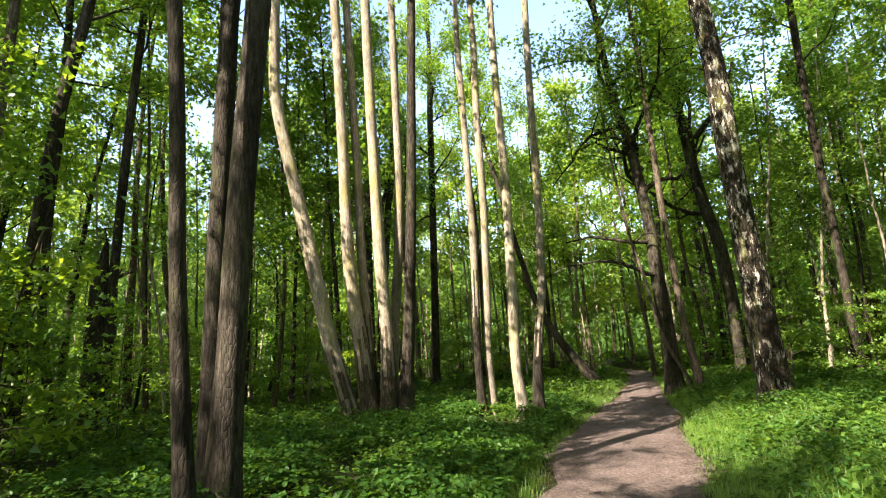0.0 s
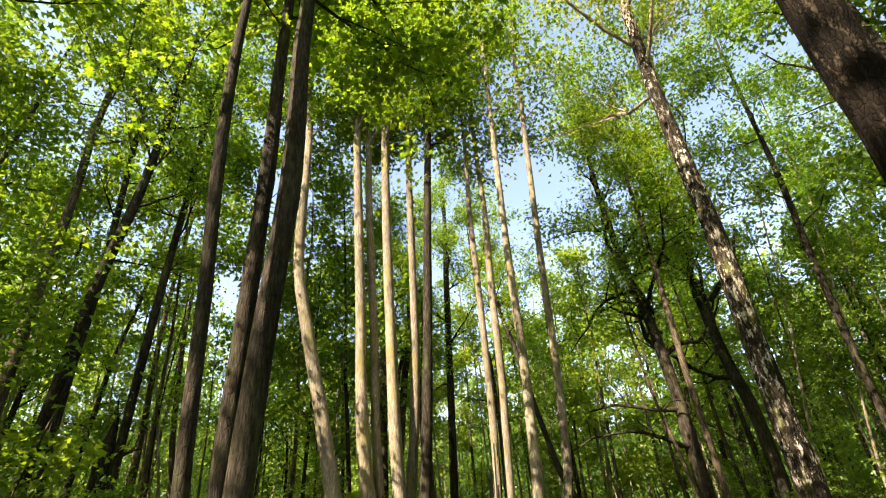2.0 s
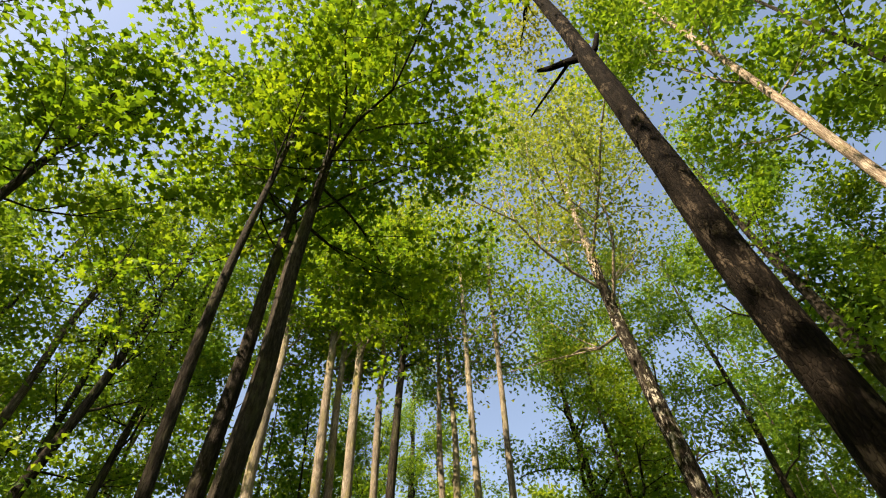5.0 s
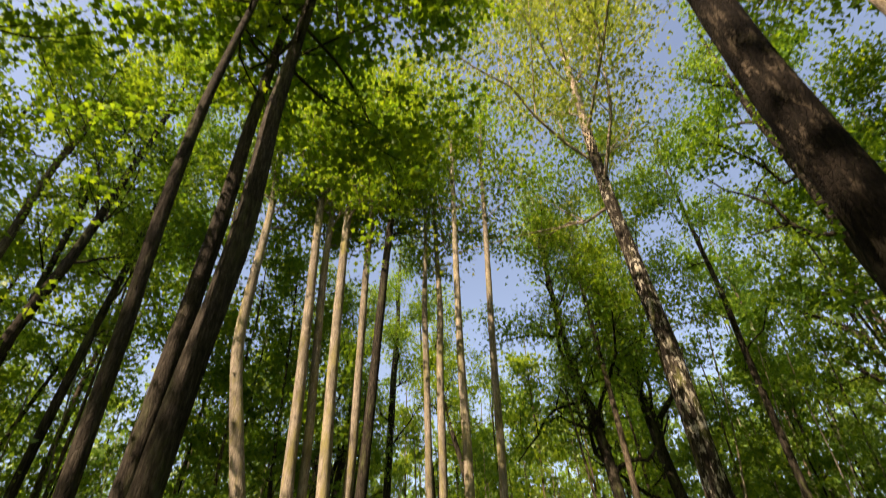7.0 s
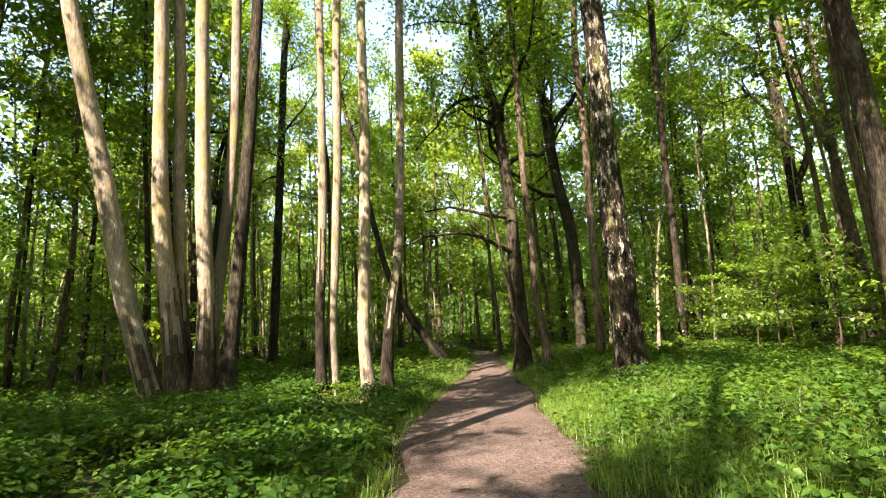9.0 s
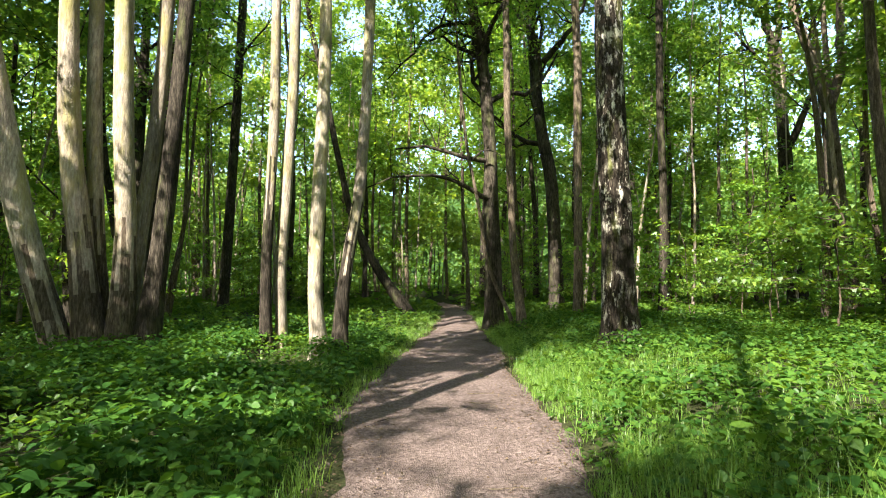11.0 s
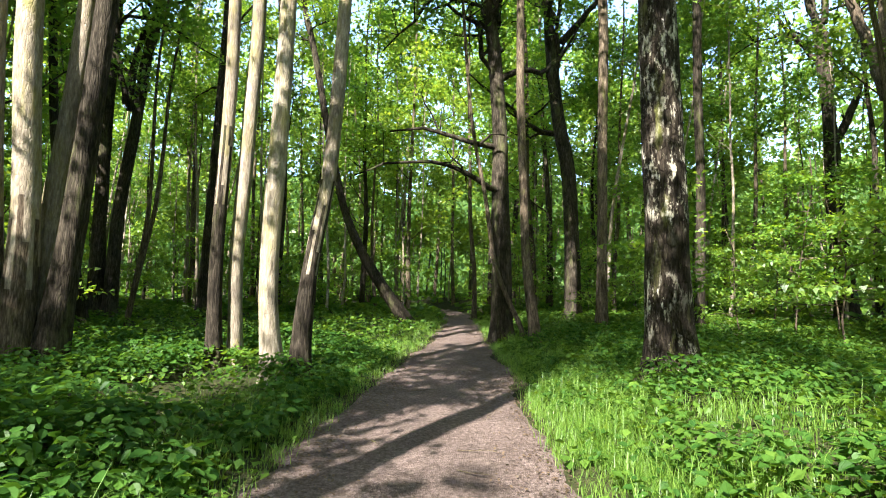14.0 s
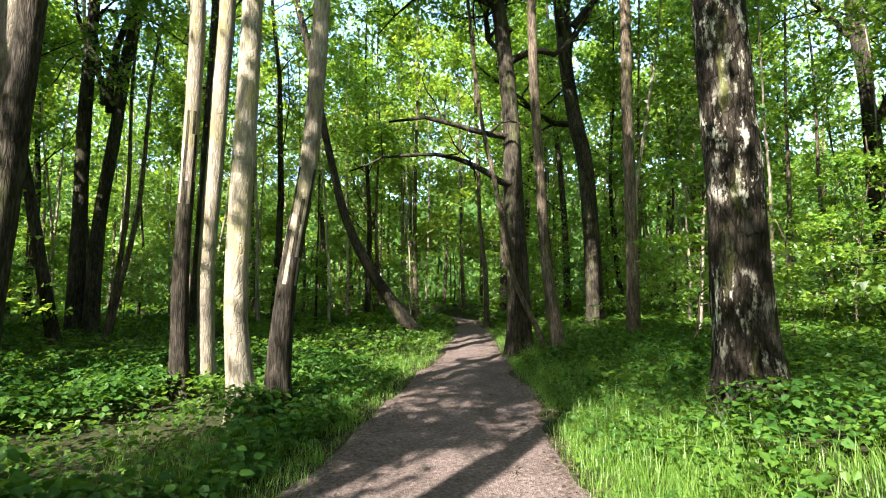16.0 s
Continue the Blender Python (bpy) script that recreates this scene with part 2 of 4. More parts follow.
DIAMOND = np.array([(0, 0, 0), (0.4, 0.36, 0.05), (0, 1, -0.05), (-0.4, 0.36, 0.05)])
DIAMOND_F = np.array([(0, 1, 2), (0, 2, 3)])
SLIVER = np.array([(-0.34, 0.16, 0), (0.36, 0.3, 0.02), (0, 1, -0.03)])
SLIVER_F = np.array([(0, 1, 2)])
OVAL = np.array([(0, 0, 0), (0.3, 0.22, 0.04), (0.34, 0.6, 0.03), (0, 1, -0.07), (-0.34, 0.6, 0.03), (-0.3, 0.22, 0.04)])
OVAL_F = np.array([(0, 1, 2), (0, 2, 3), (0, 3, 4), (0, 4, 5)])
LOBED = np.array([(0, 0.06, 0), (0.36, -0.06, -0.04), (0.28, 0.2, 0.02), (0.6, 0.5, -0.06), (0.24, 0.55, 0.03), (0, 1.02, -0.08), (-0.24, 0.55, 0.03), (-0.6, 0.5, -0.06), (-0.28, 0.2, 0.02), (-0.36, -0.06, -0.04)])
LOBED_F = np.array([(0, 1, 2), (0, 2, 4), (2, 3, 4), (0, 4, 6), (4, 5, 6), (0, 6, 8), (6, 7, 8), (0, 8, 9)])
BROAD = np.array([(0, 0, 0), (0.38, 0.24, 0.05), (0.36, 0.64, 0.02), (0, 1.05, -0.1), (-0.36, 0.64, 0.02), (-0.38, 0.24, 0.05)])


def leaves_mesh(name, centers, sizes, mat, rng, shape=DIAMOND, shape_f=DIAMOND_F, droop=0.55, heading=None):
    """One mesh of many leaves that lie about level, each with its own turn and tilt."""
    c = np.asarray(centers, float)
    n = len(c)
    yaw = rng.uniform(0, 2 * math.pi, n) if heading is None else heading + rng.normal(0, 0.35, n)
    tilt = rng.normal(-0.25, droop, n)
    roll = rng.normal(0, droop, n)
    cy, sy, ct, st, cr, sr = np.cos(yaw), np.sin(yaw), np.cos(tilt), np.sin(tilt), np.cos(roll), np.sin(roll)
    p = shape[None, :, :] * np.asarray(sizes)[:, None, None]
    x, y, z = p[..., 0], p[..., 1], p[..., 2]
    x, z = x * cr[:, None] + z * sr[:, None], z * cr[:, None] - x * sr[:, None]
    y, z = y * ct[:, None] - z * st[:, None], y * st[:, None] + z * ct[:, None]
    x, y = x * cy[:, None] - y * sy[:, None], x * sy[:, None] + y * cy[:, None]
    v = np.stack([x, y, z], -1) + c[:, None, :]
    k = shape.shape[0]
    f = (shape_f[None] + (np.arange(n) * k)[:, None, None]).reshape(-1, 3)
    return mesh_of(name, v.reshape(-1, 3), f, mat, smooth=False)


def limb_lines(start, az, up, length, r, rng, twigs=4, gnarl=1.0):
    """A crooked limb with side twigs; returns its lines (x, y, z, r) and points along the leafy part."""
    def crook(p, az, up, length, r, n):
        line, p = [], np.array(p, float)
        for i in range(n + 1):
            line.append((*p, r * (1 - 0.8 * i / n)))
            az += rng.normal(0, 0.22 * gnarl)
            up += rng.normal(0.02, 0.16 * gnarl)
            p = p + length / n * np.array([math.sin(az) * math.cos(up), math.cos(az) * math.cos(up), math.sin(up)])
        return line, az, up
    main, a1, u1 = crook(start, az, up, length, r, 6)
    lines, leafy = [main], [np.array(q[:3]) for q in main[2:]]
    for k in range(twigs):
        i = 1 + int(rng.integers(0, 5))
        tw, _, _ = crook(main[i][:3], az + rng.choice([-1, 1]) * rng.uniform(0.5, 1.2), up + rng.normal(0.05, 0.3), length * rng.uniform(0.3, 0.6), main[i][3] * 0.6, 3)
        lines.append(tw)
        leafy += [np.array(q[:3]) for q in tw[1:]]
    return lines, leafy


def cloud(points, count, spread, rng, flat=0.45):
    """count leaf places gathered round points."""
    p = np.asarray(points)
    i = rng.integers(0, len(p), count)
    return p[i] + rng.normal(0, 1, (count, 3)) * np.array([spread, spread, spread * flat])


def axis_height(line, z):
    """The point of an axis at height z."""
    ln = np.asarray(line)
    return np.array([np.interp(z, ln[:, 2], ln[:, k]) for k in range(4)])


def grow(name, label, axis, height, crown_from, spread, bark, leaf, leaves, size, seed, limbs=10, category="tree", group="", sides=16, twigs=6, twig_sides=4, flat=0.4,
         shape=SLIVER, shape_f=SLIVER_F, upper=None, gap=0.3, clump=0.3, flare=0.5, rise=0.55, gnarl=1.0, thick=0.36):
    """A tree: trunk along axis (x, y, z, r), carried on to height, limbs from crown_from up, and a crown of single leaves."""
    rng = np.random.default_rng(seed)
    bx, by = axis[0][0], axis[0][1]
    gz = land(bx, by) - 0.08
    ax = [tuple(p) for p in axis if p[2] > gz + 0.25]
    first = ax[0]
    ax = [(bx, by, gz, axis[0][3] * 1.04)] + ax
    top = ax[-1]
    before = ax[-2]
    lean = ((top[0] - before[0]) / max(0.5, top[2] - before[2]), (top[1] - before[1]) / max(0.5, top[2] - before[2]))
    steps = max(2, int((height - top[2]) / 2.5))
    for k in range(1, steps + 1):
        f = k / steps
        h = (height - top[2]) * f
        ax.append((top[0] + lean[0] * h * 0.5 + rng.normal(0, 0.07), top[1] + lean[1] * h * 0.5 + rng.normal(0, 0.07), top[2] + h, top[3] * (1 - 0.82 * f) + 0.012))
    root = new(name)
    root.location = (bx, by, gz)
    tagged(root, label, category, group)
    off = np.array([bx, by, gz, 0])
    full = spline(np.array(ax) - off, gap)
    full[:, 3] = np.maximum(full[:, 3], 0.012)
    v, f = tube(full, sides, 0.07, seed, flare)
    me = mesh_of("trunk", v, f, bark)
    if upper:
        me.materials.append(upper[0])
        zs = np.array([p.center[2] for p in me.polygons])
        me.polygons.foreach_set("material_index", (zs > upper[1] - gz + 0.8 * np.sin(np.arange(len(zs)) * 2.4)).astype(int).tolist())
    part("trunk", me, root)
    leafy = []
    for k in range(limbs):
        h = crown_from - gz + (height - gz - crown_from + gz) * ((k + rng.uniform(0, 0.8)) / limbs) * 0.93
        p = axis_height(full, h)
        f = (h + gz - crown_from) / max(1, height - crown_from)
        length = spread * (1.1 - 0.55 * f) * rng.uniform(0.75, 1.2)
        lines, lv = limb_lines(p[:3], k * 2.4 + rng.uniform(-0.5, 0.5), rise + 0.35 * f + rng.normal(0, 0.15), length, max(0.015, p[3] * thick), rng, twigs, gnarl)
        part("limb", tubes_mesh("limb", lines, twig_sides, upper[0] if upper else bark), root)
        leafy += lv
    leafy.append(full[-1][:3])
    pts = cloud(leafy, leaves, clump, rng, flat)
    if len(pts):
        part("crown", leaves_mesh("crown", pts, rng.uniform(0.7, 1.25, len(pts)) * size, leaf, rng, shape, shape_f), root)
    return root


def add_boughs(tree, lines, bark, seed):
    """Crooked leafless boughs on a tree, each with a few side twigs."""
    rng = np.random.default_rng(seed)
    base = np.array([*tree.location, 0])
    for pts in lines:
        line = spline(np.array(pts) - base, 0.3)
        line[:, :3] += rng.normal(0, 0.025, (len(line), 3))
        stems = [line]
        for k in range(4):
            p = line[int(rng.uniform(0.3, 0.95) * (len(line) - 1))]
            twig, _ = limb_lines(p[:3], rng.uniform(0, 6.28), rng.normal(0.35, 0.4), rng.uniform(0.7, 1.8), min(0.04, max(0.01, p[3] * 0.5)), rng, 2, 2.0)
            stems += twig
        part("bough", tubes_mesh("bough", stems, 7, bark, 0.1), tree)


# ---- ground and path ----
def strip_axis(lo, hi, fine_lo, fine_hi, fine, coarse):
    a = list(np.arange(lo, fine_lo, coarse)) + list(np.arange(fine_lo, fine_hi, fine)) + list(np.arange(fine_hi, hi + coarse, coarse))
    return a


def build_ground():
    xs = [-900, -300, -120] + strip_axis(-60, 60, -12, 16, 0.4, 4) + [120, 300, 900]
    ys = [-900, -300, -120] + strip_axis(-60, 80, -6, 34, 0.4, 4) + [120, 300, 900]
    verts = [(x, y, land(x, y)) for y in ys for x in xs]
    w = len(xs)
    faces = [(j * w + i, j * w + i + 1, (j + 1) * w + i + 1, (j + 1) * w + i) for j in range(len(ys) - 1) for i in range(w - 1)]
    ob = new("ground", mesh_of("ground", verts, faces, SOIL))
    tagged(ob, "dark woodland soil with leaf litter under plants", "ground", kind="structure")
    n = 17
    pv = []
    rows = list(np.arange(-11.5, 40, 0.22))
    for y in rows:
        c, wd = path_at(y)
        for k in range(n):
            u = 2 * k / (n - 1) - 1
            e = 0.36 * noise.noise((y * 0.6, u * 0.3 + (5 if u > 0 else 0), 3)) + 0.14 * noise.noise((y * 2.3, 9 if u > 0 else 1, 7))
            x = c + u * (wd * 0.5 + e * abs(u) - 0.02)
            rut = -0.03 * math.exp(-((abs(u) - 0.5) / 0.2) ** 2)
            z = land(x, y) + 0.035 * (1 - u ** 6) - (0.03 if abs(u) == 1 else 0) + rut + 0.018 * noise.noise((x * 2.2, y * 2.2, 1)) + 0.01 * noise.noise((x * 6, y * 6, 1))
            pv.append((x, y, z + 0.01))
    pf = [(j * n + i, j * n + i + 1, (j + 1) * n + i + 1, (j + 1) * n + i) for j in range(len(rows) - 1) for i in range(n - 1)]
    tagged(new("path", mesh_of("path", pv, pf, DIRT)), "trodden brown dirt footpath through the wood", "path", kind="structure")


build_ground()


# ---- the trees beside the path ----
def main_trees():
    g = "trunks of the multi-stemmed clump"
    lin = "tall slender tree with smooth grey-brown bark"
    grow("maple_tree", "slim maple trunk with grey bark beside two stouter trunks", [(-2.22, 4.84, 0.3, 0.1), (-2.31, 4.79, 1.68, 0.077), (-2.37, 4.76, 2.69, 0.073), (-2.43, 4.74, 4.1, 0.073), (-2.52, 4.7, 5.6, 0.075), (-2.56, 4.67, 7.2, 0.07), (-2.55, 4.67, 8.5, 0.06)],
         15, 9.5, 2.6, BARK_MAPLE, LEAF_MAPLE, 2000, 0.15, 11, 12, "maple", shape=LOBED, shape_f=LOBED_F, clump=0.26)
    grow("maple_tree", "rough-barked maple trunk leaning on its neighbour", [(-2.6, 6.08, 0.3, 0.11), (-2.59, 6.08, 1.38, 0.105), (-2.57, 6.09, 2.97, 0.112), (-2.55, 6.1, 4.4, 0.115), (-2.52, 6.12, 7, 0.115), (-2.54, 6.11, 9, 0.1)],
         17, 10, 3.8, BARK_MAPLE, LEAF_MAPLE, 6000, 0.15, 12, 12, "maple", shape=LOBED, shape_f=LOBED_F, clump=0.26)
    grow("maple_tree", "stout maple trunk with dark fissured bark", [(-2.16, 5.38, 0.2, 0.18), (-2.11, 5.39, 1.39, 0.15), (-2.07, 5.4, 2.8, 0.14), (-2.02, 5.42, 4.06, 0.138), (-1.92, 5.45, 6, 0.138), (-1.96, 5.43, 8.3, 0.13), (-1.94, 5.44, 9.8, 0.11)],
         18.5, 9.6, 5.0, BARK_MAPLE, LEAF_MAPLE, 12500, 0.15, 13, 18, "maple", shape=LOBED, shape_f=LOBED_F, clump=0.26, rise=0.25)
    grow("maple_tree", "slim young maple with an airy crown", [(-5.9, 3.8, 0.3, 0.09), (-5.85, 3.8, 2.5, 0.08), (-5.8, 3.85, 5, 0.075), (-5.7, 3.9, 8, 0.065)],
         12.5, 8, 2.8, BARK_MAPLE, LEAF_MAPLE, 2200, 0.15, 14, 11, "maple", shape=LOBED, shape_f=LOBED_F, clump=0.26)
    # Two lindens added out of view, to shade the clump's foot and the herbs.
    grow("linden_tree", "added low bushy linden shading the clump, dense green crown", [(-9.3, 7.0, 0.3, 0.12), (-9.35, 6.95, 3, 0.1), (-9.3, 7.0, 7, 0.08)], 12, 6.5, 2.8, BARK_GREY, LEAF_MID, 5500, 0.16, 15, 11)
    grow("linden_tree", "added broad linden shading the herbs, low dense crown", [(-9.3, 2.3, 0.3, 0.16), (-9.35, 2.35, 3, 0.14), (-9.3, 2.4, 7, 0.1)], 14, 4.5, 4.2, BARK_GREY, LEAF_MID, 7000, 0.17, 16, 13)
    grow("linden_tree", "tall linden with a wide leafy crown", [(-10.8, 12.4, 0.3, 0.17), (-10.85, 12.35, 5, 0.15), (-10.7, 12.3, 11, 0.12)], 21, 13, 4.4, BARK_GREY, LEAF_LIGHT, 7500, 0.19, 18, 12)
    # Unseen linden added beside the walk's start, to dapple the glade.
    grow("linden_tree", "added slender linden dappling the glade, high narrow crown", [(-3.2, -0.8, 0.3, 0.1), (-3.2, -0.75, 4, 0.09), (-3.15, -0.8, 10, 0.07)], 20, 13, 2.6, BARK_GREY, LEAF_MID, 1900, 0.16, 19, 9)
    # the clump of stems
    clump = dict(category="tree", flare=0.12, group=g, leaf=LEAF_LIGHT, leaves=7500, size=0.19, spread=4.0, limbs=12)
    # Four stems: shade and damp on the lower trunk put into grey bark.
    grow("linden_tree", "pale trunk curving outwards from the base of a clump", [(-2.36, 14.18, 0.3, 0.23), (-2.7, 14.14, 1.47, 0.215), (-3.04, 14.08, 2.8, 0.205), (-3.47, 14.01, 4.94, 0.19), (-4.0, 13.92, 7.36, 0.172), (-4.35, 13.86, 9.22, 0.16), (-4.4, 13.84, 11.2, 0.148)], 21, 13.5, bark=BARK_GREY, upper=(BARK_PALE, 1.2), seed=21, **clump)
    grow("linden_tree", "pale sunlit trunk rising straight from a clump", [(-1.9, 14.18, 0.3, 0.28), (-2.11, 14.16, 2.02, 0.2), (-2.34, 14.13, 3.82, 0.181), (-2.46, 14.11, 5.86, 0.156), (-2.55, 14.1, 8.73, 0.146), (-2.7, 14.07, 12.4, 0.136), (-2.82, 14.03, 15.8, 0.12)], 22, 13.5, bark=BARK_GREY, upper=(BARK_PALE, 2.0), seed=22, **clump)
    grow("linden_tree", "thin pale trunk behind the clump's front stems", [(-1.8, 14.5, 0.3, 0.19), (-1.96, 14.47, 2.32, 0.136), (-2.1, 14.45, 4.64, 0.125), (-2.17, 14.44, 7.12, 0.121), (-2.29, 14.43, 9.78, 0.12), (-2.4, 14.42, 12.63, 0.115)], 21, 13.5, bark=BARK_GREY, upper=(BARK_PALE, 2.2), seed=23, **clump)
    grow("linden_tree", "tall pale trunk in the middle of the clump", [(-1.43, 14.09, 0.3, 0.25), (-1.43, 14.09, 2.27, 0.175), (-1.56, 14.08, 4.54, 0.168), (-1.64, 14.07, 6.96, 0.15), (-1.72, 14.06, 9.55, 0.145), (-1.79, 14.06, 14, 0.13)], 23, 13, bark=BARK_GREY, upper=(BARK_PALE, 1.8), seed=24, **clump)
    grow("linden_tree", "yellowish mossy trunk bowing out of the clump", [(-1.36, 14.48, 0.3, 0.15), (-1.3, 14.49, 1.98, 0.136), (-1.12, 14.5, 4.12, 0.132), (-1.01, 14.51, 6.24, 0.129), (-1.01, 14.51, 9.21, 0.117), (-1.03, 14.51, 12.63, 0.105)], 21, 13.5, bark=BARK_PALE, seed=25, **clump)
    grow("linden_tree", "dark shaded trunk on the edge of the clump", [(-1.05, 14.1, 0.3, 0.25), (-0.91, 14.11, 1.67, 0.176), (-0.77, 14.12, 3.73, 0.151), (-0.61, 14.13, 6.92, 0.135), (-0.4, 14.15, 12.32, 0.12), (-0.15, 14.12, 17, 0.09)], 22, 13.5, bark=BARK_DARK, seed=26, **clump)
    grow("linden_tree", "straight dark trunk standing behind the clump", [(-0.38, 26.5, 0.7, 0.213), (-0.26, 26.5, 4.34, 0.193), (-0.13, 26.51, 9.29, 0.172), (-0.02, 26.51, 14.44, 0.163)], 24, 9, 3, BARK_DARK, LEAF_LIGHT, 9152, 0.14, 27, group="background trees")
    # the four slim trunks by the path
    four = dict(group="slim trunks beside the path", leaf=LEAF_LIGHT, leaves=2800, size=0.17, spread=3.0)
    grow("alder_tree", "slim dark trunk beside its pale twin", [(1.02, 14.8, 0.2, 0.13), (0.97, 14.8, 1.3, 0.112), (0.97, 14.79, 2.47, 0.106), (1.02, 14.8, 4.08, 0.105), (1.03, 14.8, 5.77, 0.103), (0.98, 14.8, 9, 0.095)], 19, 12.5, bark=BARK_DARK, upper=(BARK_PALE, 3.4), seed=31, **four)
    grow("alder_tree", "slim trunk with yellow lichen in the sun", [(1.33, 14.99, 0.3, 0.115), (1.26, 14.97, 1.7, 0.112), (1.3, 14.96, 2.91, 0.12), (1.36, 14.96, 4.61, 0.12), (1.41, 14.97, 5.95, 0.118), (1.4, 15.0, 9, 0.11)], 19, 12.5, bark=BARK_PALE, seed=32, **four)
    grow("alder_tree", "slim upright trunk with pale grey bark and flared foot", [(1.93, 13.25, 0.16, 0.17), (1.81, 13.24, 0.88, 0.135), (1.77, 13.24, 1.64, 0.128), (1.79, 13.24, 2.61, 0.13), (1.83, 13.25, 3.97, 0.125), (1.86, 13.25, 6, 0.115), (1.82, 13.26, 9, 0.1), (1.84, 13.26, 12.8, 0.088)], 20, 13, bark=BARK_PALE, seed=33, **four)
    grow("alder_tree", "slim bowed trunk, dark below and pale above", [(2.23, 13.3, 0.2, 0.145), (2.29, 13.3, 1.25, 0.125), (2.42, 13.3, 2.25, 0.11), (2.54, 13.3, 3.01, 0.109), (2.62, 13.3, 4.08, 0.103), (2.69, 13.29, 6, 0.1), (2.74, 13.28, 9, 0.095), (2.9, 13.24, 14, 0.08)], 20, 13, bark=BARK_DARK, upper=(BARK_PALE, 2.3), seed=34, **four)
    # leaning tree beyond
    grow("leaning_tree", "thin tree leaning far over beside the path", [(6.59, 23.28, 0.42, 0.242), (5.68, 23.51, 1.49, 0.198), (4.89, 23.72, 2.75, 0.162), (4.26, 23.88, 4.21, 0.136), (3.8, 24.0, 6.06, 0.119), (3.51, 24.08, 7.38, 0.118), (3.02, 24.21, 9.87, 0.112), (2.62, 24.31, 11.44, 0.105)], 16, 10, 2.5, BARK_DARK, LEAF_LIGHT, 5632, 0.14, 41, flare=0.15)
    # big old birch right of the path
    grow("birch_tree", "big old birch with black bark and white patches", [(6.49+0.05, 10.83, 0.4, 0.345), (6.47+0.05, 10.85, 1.05, 0.287), (6.46+0.05, 10.85, 1.86, 0.268), (6.45+0.05, 10.86, 2.7, 0.258), (6.42+0.05, 10.87, 3.6, 0.25), (6.39+0.05, 10.89, 5, 0.24), (6.39+0.05, 10.89, 7.6, 0.225), (6.31+0.05, 10.93, 9.7, 0.21), (6.24, 10.98, 12.5, 0.19), (6.22, 11.0, 15.5, 0.165), (6.26, 10.98, 18, 0.13)],
         26, 12.0, 8.0, BARK_BIRCH, LEAF_BIRCH, 21000, 0.165, 51, 15, "birch", sides=28, upper=(BARK_UPPER, 15.5), gap=0.14, rise=0.5, clump=0.55, flat=0.9)
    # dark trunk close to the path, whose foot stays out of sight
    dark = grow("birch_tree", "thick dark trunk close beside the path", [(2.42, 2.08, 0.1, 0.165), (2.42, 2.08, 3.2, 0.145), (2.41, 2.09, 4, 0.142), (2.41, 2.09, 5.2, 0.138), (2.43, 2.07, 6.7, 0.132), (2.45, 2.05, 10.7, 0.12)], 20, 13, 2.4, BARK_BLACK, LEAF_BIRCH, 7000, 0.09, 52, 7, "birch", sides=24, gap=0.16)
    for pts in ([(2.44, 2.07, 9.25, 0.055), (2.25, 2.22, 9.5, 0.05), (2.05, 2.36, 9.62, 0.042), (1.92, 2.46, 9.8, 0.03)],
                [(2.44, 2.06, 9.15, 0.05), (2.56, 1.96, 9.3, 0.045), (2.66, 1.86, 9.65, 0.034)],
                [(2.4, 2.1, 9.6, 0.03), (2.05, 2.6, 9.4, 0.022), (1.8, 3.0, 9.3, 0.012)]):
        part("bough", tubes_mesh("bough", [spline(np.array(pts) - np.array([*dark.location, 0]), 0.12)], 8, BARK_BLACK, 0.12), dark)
    grow("birch_tree", "slim pale-barked birch with a high crown", [(6.85, 3.33, 0.5, 0.12), (6.85, 3.33, 8.3, 0.09), (6.87, 3.29, 11.9, 0.078), (6.85, 3.32, 17.9, 0.06)], 21, 10, 4.2, BARK_UPPER, LEAF_LIGHT, 9000, 0.17, 53, 12, "birch")
    grow("oak_tree", "leaning dark oak trunk at the edge of the glade", [(11.65, 9.3, 0.4, 0.29), (11.65, 9.3, 3.88, 0.216), (11.65, 9.31, 5.2, 0.214), (11.61, 9.35, 6.46, 0.213), (11.54, 9.45, 8.2, 0.207)], 21, 10, 3.6, BARK_DARK, LEAF_LIGHT, 8000, 0.13, 54, 10, "oak", gnarl=2.2, thick=0.5)
    # old oak with low boughs, and its neighbours
    oak = grow("oak_tree", "old oak with dark trunk and crooked boughs", [(7.61, 18.15, 0.6, 0.3), (7.6, 18.15, 2.52, 0.252), (7.54, 18.18, 4.14, 0.229), (7.52, 18.19, 5.66, 0.2), (7.4, 18.25, 7.38, 0.185), (7.25, 18.31, 8.84, 0.175), (6.9, 18.4, 11, 0.14)],
               20, 7.2, 4.8, BARK_DARK, LEAF_LIGHT, 13000, 0.17, 61, 12, "oak", sides=20, rise=0.6, clump=0.42, gnarl=2.2, thick=0.5)
